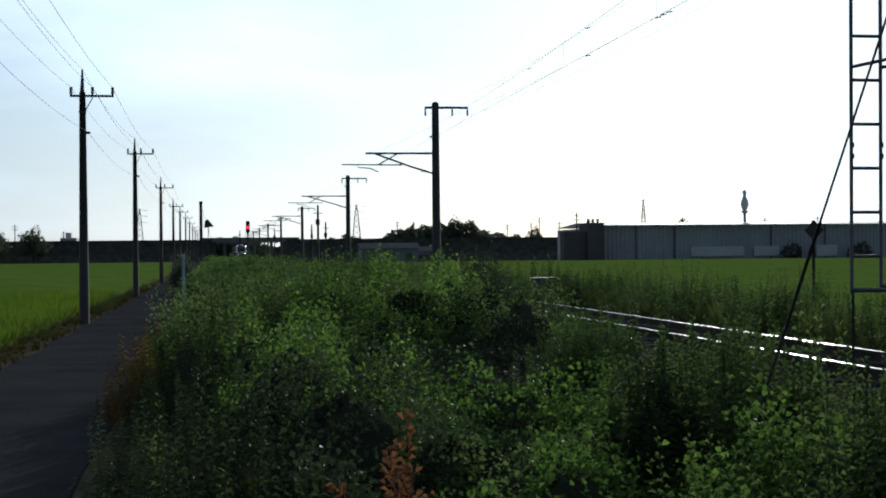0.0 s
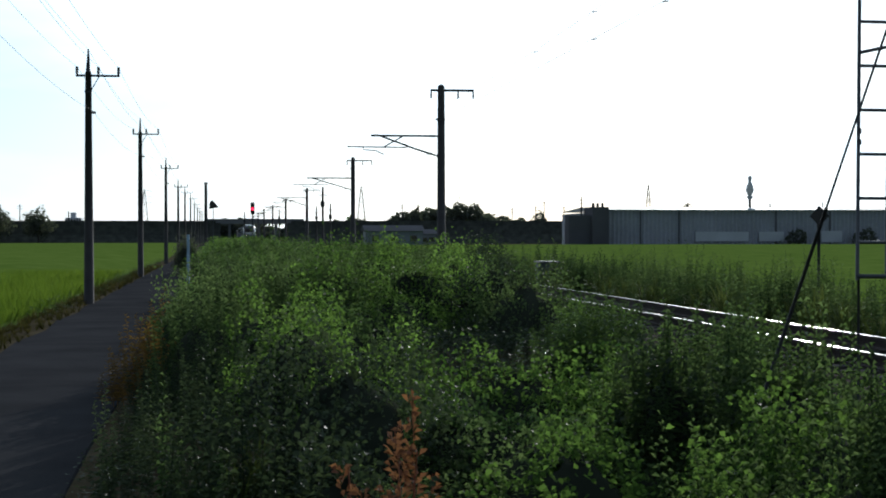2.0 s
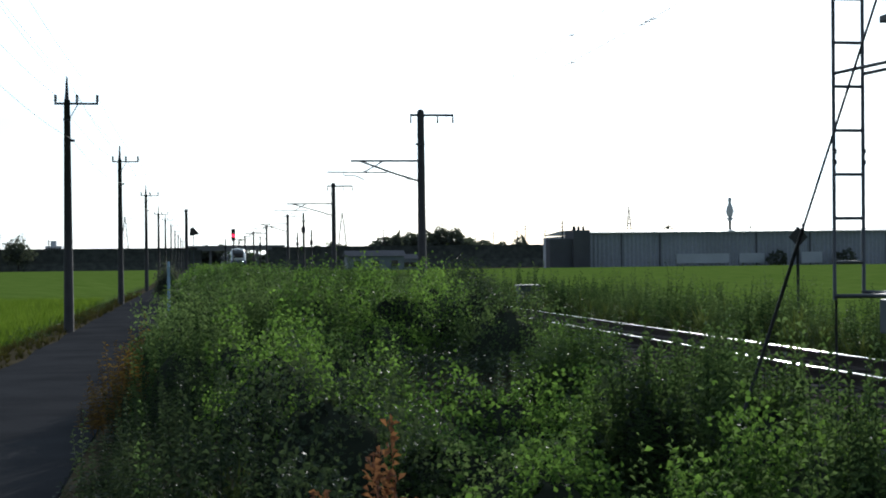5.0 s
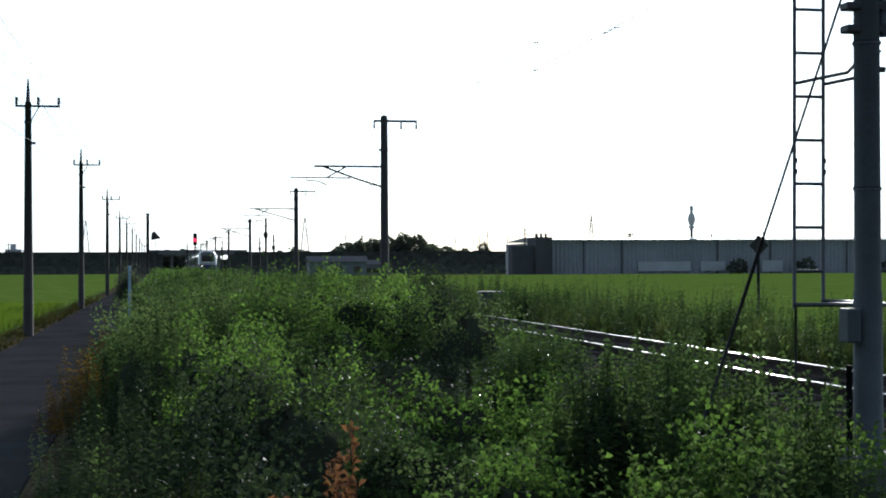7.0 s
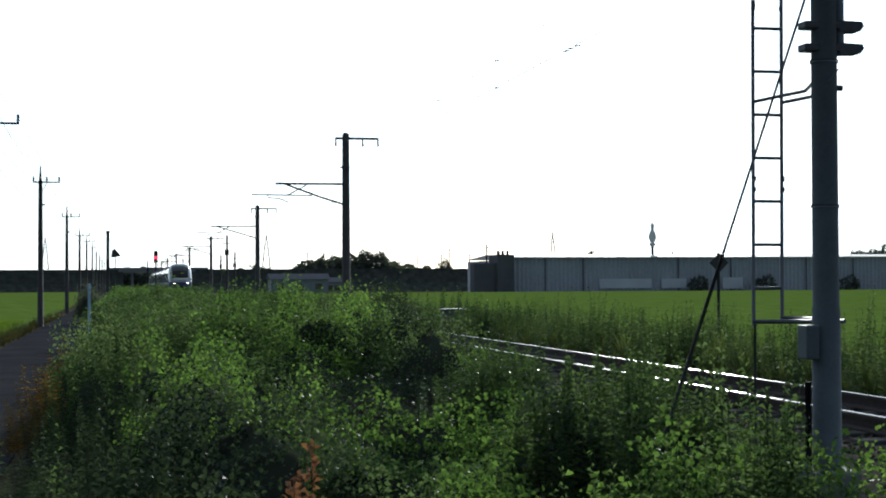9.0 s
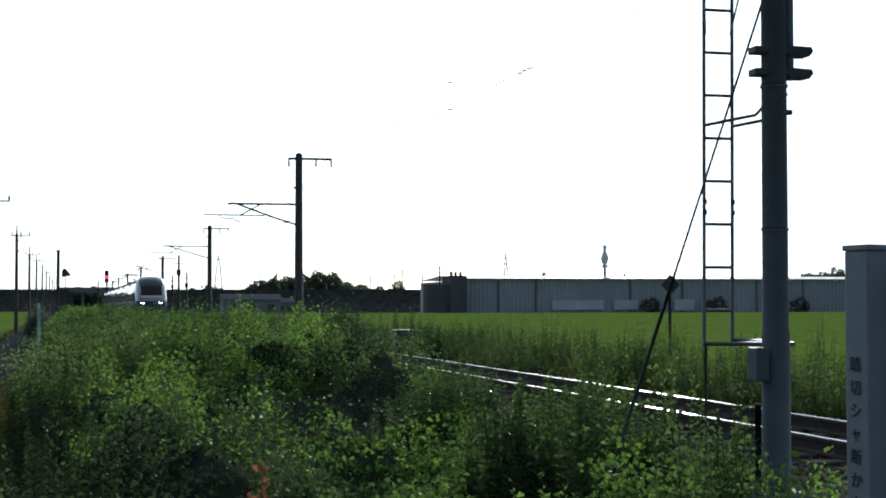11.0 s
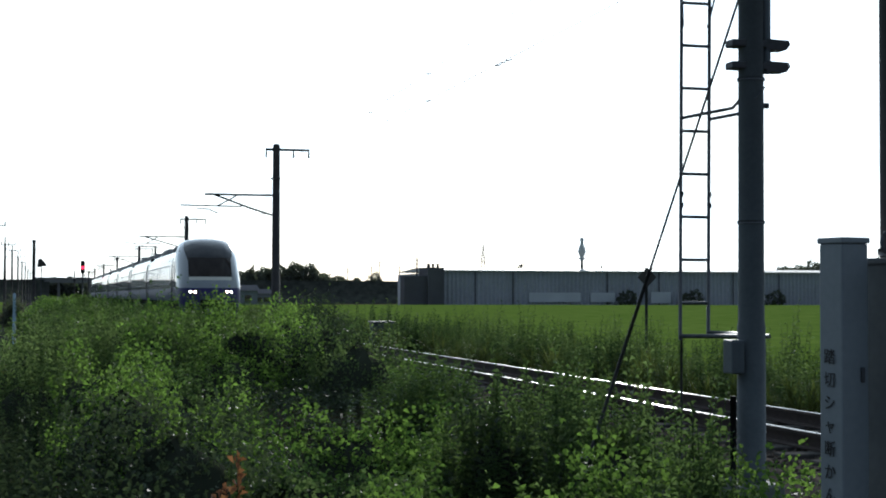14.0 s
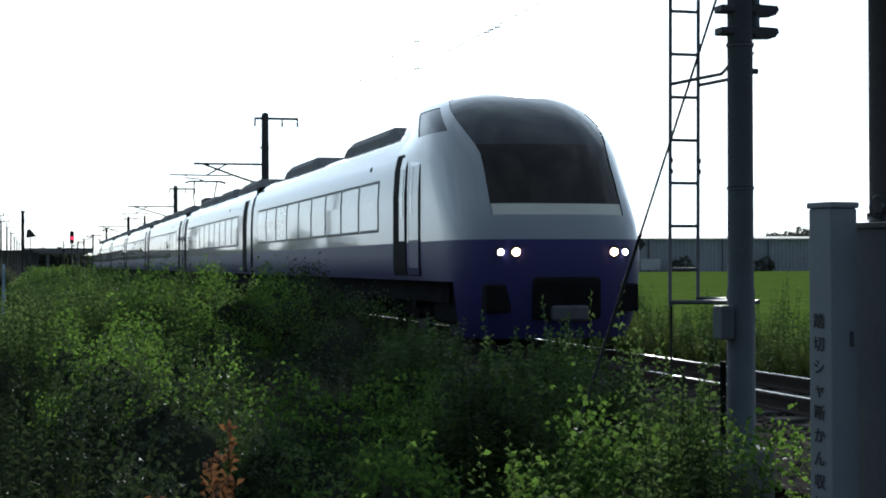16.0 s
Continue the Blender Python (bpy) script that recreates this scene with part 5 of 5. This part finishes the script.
    far = {"tall": (tall_thin, LEAF_TALL, "stalk_weeds", "thickets of grey-green stalk weeds", 1.3),
           "grass": (grass, LEAF_GRASS, "long_grass", "long arching green grass", 1.1)}
    heaps(190, 6.2, 27, 1.05, 131, near, 88, " on the near bank")
    heaps(330, 27, 95, 1.1, 141, far, 32, " along the bank")
    # Ground cover and lane-side stalks carry shade in their leaf colour.
    lay(broad_thin, 1500, -1.1, 5.8, 5.2, 30, 1.1, 0.1, 0.25, 0.8, 33, LEAF_SHADE, "ground_cover", "low green plants darkened for the shade under the weeds")
    lay(broad_thin, 900, 1.8, 4.8, 13.2, 23.0, 1.0, 0.2, 0.42, 0.75, 39, LEAF_SHADE, "ground_cover", "low green plants darkened for the shaded hollow")
    lay(tall, 170, -1.0, 0.2, 11, 18, 1.0, 0.4, 0.75, 0.6, 37, LEAF_SHADE, "stalk_weeds", "low grey-green stalk weeds darkened for shade along the lane")
    lay(tall, 70, -0.3, 1.0, 6, 11, 1.0, 0.5, 1.0, 0.6, 38, LEAF_SHADE, "stalk_weeds", "upright grey-green stalk weeds darkened for the shade")
    lay(broad_thin, 2000, -1.3, 5.4, 75, 260, 1.2, 0.6, 1.0, 2.4, 36, LEAF_BROAD, "broadleaf_weeds", "distant weeds along the railway")
    # the verge beyond the track
    lay(tall_thin, 5600, 9.2, 13.8, 9, 40, 1.0, 0.7, 1.1, 1.1, 41, LEAF_TALL, "stalk_weeds", "dark tall weeds on the verge beyond the rails", lambda x, y: 0.35 + 0.65 * patch(2.0)(x, y))
    lay(grass, 1400, 9.0, 14.4, 9, 45, 1.0, 0.6, 1.1, 1.0, 42, LEAF_GRASS, "long_grass", "long grass on the verge beyond the rails")
    lay(tall_thin, 4200, 9.3, 14.2, 38, 130, 1.2, 0.75, 1.2, 1.8, 43, LEAF_TALL, "stalk_weeds", "tall weeds along the verge beyond the rails")
    # edge of the lane and of the left field
    lay(grass, 1500, -5.6, -4.1, 14, 110, 1.0, 0.15, 0.45, 0.5, 44, LEAF_DRY, "dry_grass", "thin dry grass at the lane's edge")
    lay(broad_thin, 160, -5.4, -4.4, 30, 130, 1.0, 0.2, 0.5, 0.7, 45, LEAF_TALL, "verge_weeds", "scattered weeds on the field edge")

    def clump(kind, x, y, spread, count, low, high, wide, seed, mat, name, label, cat="weed"):
        r = np.random.default_rng(seed)
        px, py = r.normal(0, spread, count), r.normal(0, spread, count)
        base = float(ground_height(np.array([x]), np.array([y]))[0]) - 0.05
        h = r.uniform(low, high, count) * np.exp(-0.25 * (px ** 2 + py ** 2) / spread ** 2)
        ob = scatter(name, kind, px, py, np.zeros(count), h, wide * np.ones(count), seed, mat, label, cat)
        ob.location = (x, y, base)

    # Dark clumps and bushes from here have shade mixed into their leaf colour.
    clump(tall, 4.55, 24.0, 0.5, 60, 0.95, 1.25, 1.0, 51, LEAF_SHADE, "weed_clump", "tall dark clump of stalk weeds beside the track")
    clump(tall, 4.1, 12.0, 0.33, 70, 1.15, 1.4, 0.9, 52, LEAF_TALL, "weed_clump", "upright clump of leafy stalk weeds")
    clump(tall, 3.2, 10.8, 0.3, 110, 1.2, 1.45, 0.9, 53, LEAF_TALL, "weed_clump", "upright clump of leafy stalk weeds")
    clump(tall, 3.78, 8.25, 0.14, 40, 1.35, 1.7, 0.8, 54, LEAF_TALL, "weed_clump", "slim weed clump at the pole's foot")
    clump(broad, 3.5, 9.3, 0.6, 80, 0.6, 0.8, 0.7, 55, LEAF_BROAD, "weed_clump", "bright green broad-leaved weeds under the pole")
    clump(tall, 1.5, 72, 0.9, 60, 1.2, 1.6, 1.6, 56, LEAF_TALL, "weed_clump", "tall weeds on the bank")
    r = np.random.default_rng(77)
    for x, y, rad, high, mat, label in ((4.55, 24.2, 0.85, 1.15, LEAF_SHADE, "tall dark bushy weed beside the track"), (4.0, 22.8, 0.6, 1.0, LEAF_SHADE, "dark bushy weed beside the track"),
                                        (2.15, 9.4, 0.62, 0.75, LEAF_BROAD, "round heap of bright broad-leaved vine"), (3.75, 9.2, 0.7, 0.72, LEAF_BROAD, "bright vine heap under the pole"),
                                        (1.75, 7.6, 0.45, 0.6, LEAF_BROAD, "bright vine heap near the lane"), (2.6, 13.2, 0.75, 0.75, LEAF_BROAD, "bright vine heap beside the hollow"),
                                        (3.25, 10.8, 0.4, 1.1, LEAF_SHADE, "upright dark bush of stalk weeds"), (3.8, 8.3, 0.2, 0.95, LEAF_TALL, "slim dark weed bush at the pole's foot"),
                                        (4.75, 10.9, 0.55, 0.5, LEAF_BROAD, "low vine heap beside the ballast"), (5.0, 12.6, 0.5, 0.45, LEAF_TALL, "low weed heap beside the ballast"), (4.95, 14.6, 0.5, 0.5, LEAF_BROAD, "low vine heap beside the ballast"), (4.5, 8.2, 0.5, 0.5, LEAF_BROAD, "low vine heap by the pole")):
        base = float(ground_height(np.array([x]), np.array([y]))[0])
        # Added core, blocks the sun behind the leaves.
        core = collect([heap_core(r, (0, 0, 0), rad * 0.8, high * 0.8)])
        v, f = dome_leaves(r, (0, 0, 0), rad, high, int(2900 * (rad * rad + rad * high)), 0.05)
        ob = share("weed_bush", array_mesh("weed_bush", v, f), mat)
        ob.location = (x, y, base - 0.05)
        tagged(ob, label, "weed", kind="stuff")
        share("light_blocker", array_mesh("light_blocker", *core), CORE_SHADE, ob, "added dark core that blocks light")
    for i, (x, y, h) in enumerate(((4.16, 17.5, 0.32), (4.73, 18.5, 0.35), (4.66, 17.0, 0.54), (4.20, 13.0, 0.69), (4.56, 12.5, 0.69), (4.34, 11.0, 0.58), (4.39, 9.6, 0.47))):
        h -= float(ground_height(np.array([x]), np.array([y]))[0]) - 0.05
        clump(tall, x, y, 0.17, 32, h * 0.85, h * 1.2, 0.9, 90 + i, LEAF_GLOSSY, "weed_clump", "glinting clump of stalk weeds beside the ballast")
    clump(tall, 4.8, 11.6, 0.3, 30, 0.7, 0.9, 0.8, 81, LEAF_TALL, "weed_clump", "weed clump at the ballast's edge")
    clump(tall, 5.25, 13.4, 0.35, 30, 0.5, 0.7, 0.8, 82, LEAF_TALL, "weed_clump", "weed clump at the ballast's edge")
    clump(broad, 4.5, 10.2, 0.35, 30, 0.6, 0.8, 0.7, 83, LEAF_BROAD, "weed_clump", "green weeds at the pole's foot")
    clump(tall, 4.3, 17.2, 0.5, 80, 0.9, 1.15, 0.9, 59, LEAF_GLOSSY, "weed_clump", "glinting clump of stalk weeds beside the rails")
    clump(grass, 3.25, 15.6, 0.5, 16, 0.35, 0.5, 2.2, 57, LEAF_GRASS, "fallen_grass", "long pale grass fallen over the hollow")
    clump(broad, -1.75, 86, 0.28, 70, 2.1, 2.8, 1.1, 58, LEAF_TREE, "lane_bush", "dark bush beside the lane")
    clump(tall, -0.05, 8.7, 0.3, 22, 1.2, 1.5, 0.8, 84, LEAF_SHADE, "weed_clump", "upright grey-green stalk weeds near the lane")
    clump(tall, 0.35, 7.9, 0.25, 16, 1.1, 1.4, 0.8, 85, LEAF_SHADE, "weed_clump", "upright grey-green stalk weeds near the lane")
    docks = [seed_stalk(rng) for _ in range(3)]
    for i, (x, y, h) in enumerate(((0.91, 7.95, 1.12), (0.70, 7.4, 1.0), (0.97, 7.5, 0.95), (1.05, 8.2, 0.9))):
        clump(docks[i % 3:i % 3 + 1], x, y, 0.05, 4, h * 1.25, h * 1.5, 0.95, 60 + i, LEAF_BROWN, "dock_plant", "withered red-brown dock seed stalk", "plant")
    clump(tall, -1.0, 19.5, 0.25, 30, 0.95, 1.25, 1.0, 66, LEAF_RUSTY, "withered_bush", "yellow-brown withered bush at the lane's edge", "plant")
    clump(tall, -0.75, 22.6, 0.26, 22, 1.05, 1.35, 1.0, 67, LEAF_RUSTY, "withered_bush", "yellow-brown withered bush at the lane's edge", "plant")

    # rice near the camera, row upon row
    rice = [rice_tuft(rng) for _ in range(5)]
    for x0, x1, y0, y1, seed, label in ((-15, -5.7, 24, 90, 71, "rows of young green rice plants beside the lane"), (14.4, 32, 22, 80, 72, "rows of green rice plants beyond the verge")):
        gx, gy = np.meshgrid(np.arange(x0, x1, 0.3), np.arange(y0, y1, 0.34))
        r = np.random.default_rng(seed)
        x, y = (gx + r.normal(0, 0.04, gx.shape)).ravel(), (gy + r.normal(0, 0.04, gx.shape)).ravel()
        scatter("rice_plants", rice, x, y, np.full(len(x), -1.25), np.full(len(x), 1.0) * r.uniform(0.9, 1.1, len(x)), np.ones(len(x)), seed, LEAF_RICE, label, "rice")


weeds()


# ---- what moves ----
def motions():
    speed = 24.4
    times = [0.0, 0.1] + [0.5 * k for k in range(1, 32)] + [15.9, 16.0]
    walk(express, [(t, pose(TRACK_X, 19.7 + speed * (16.0 - t), 0)) for t in times])


motions()
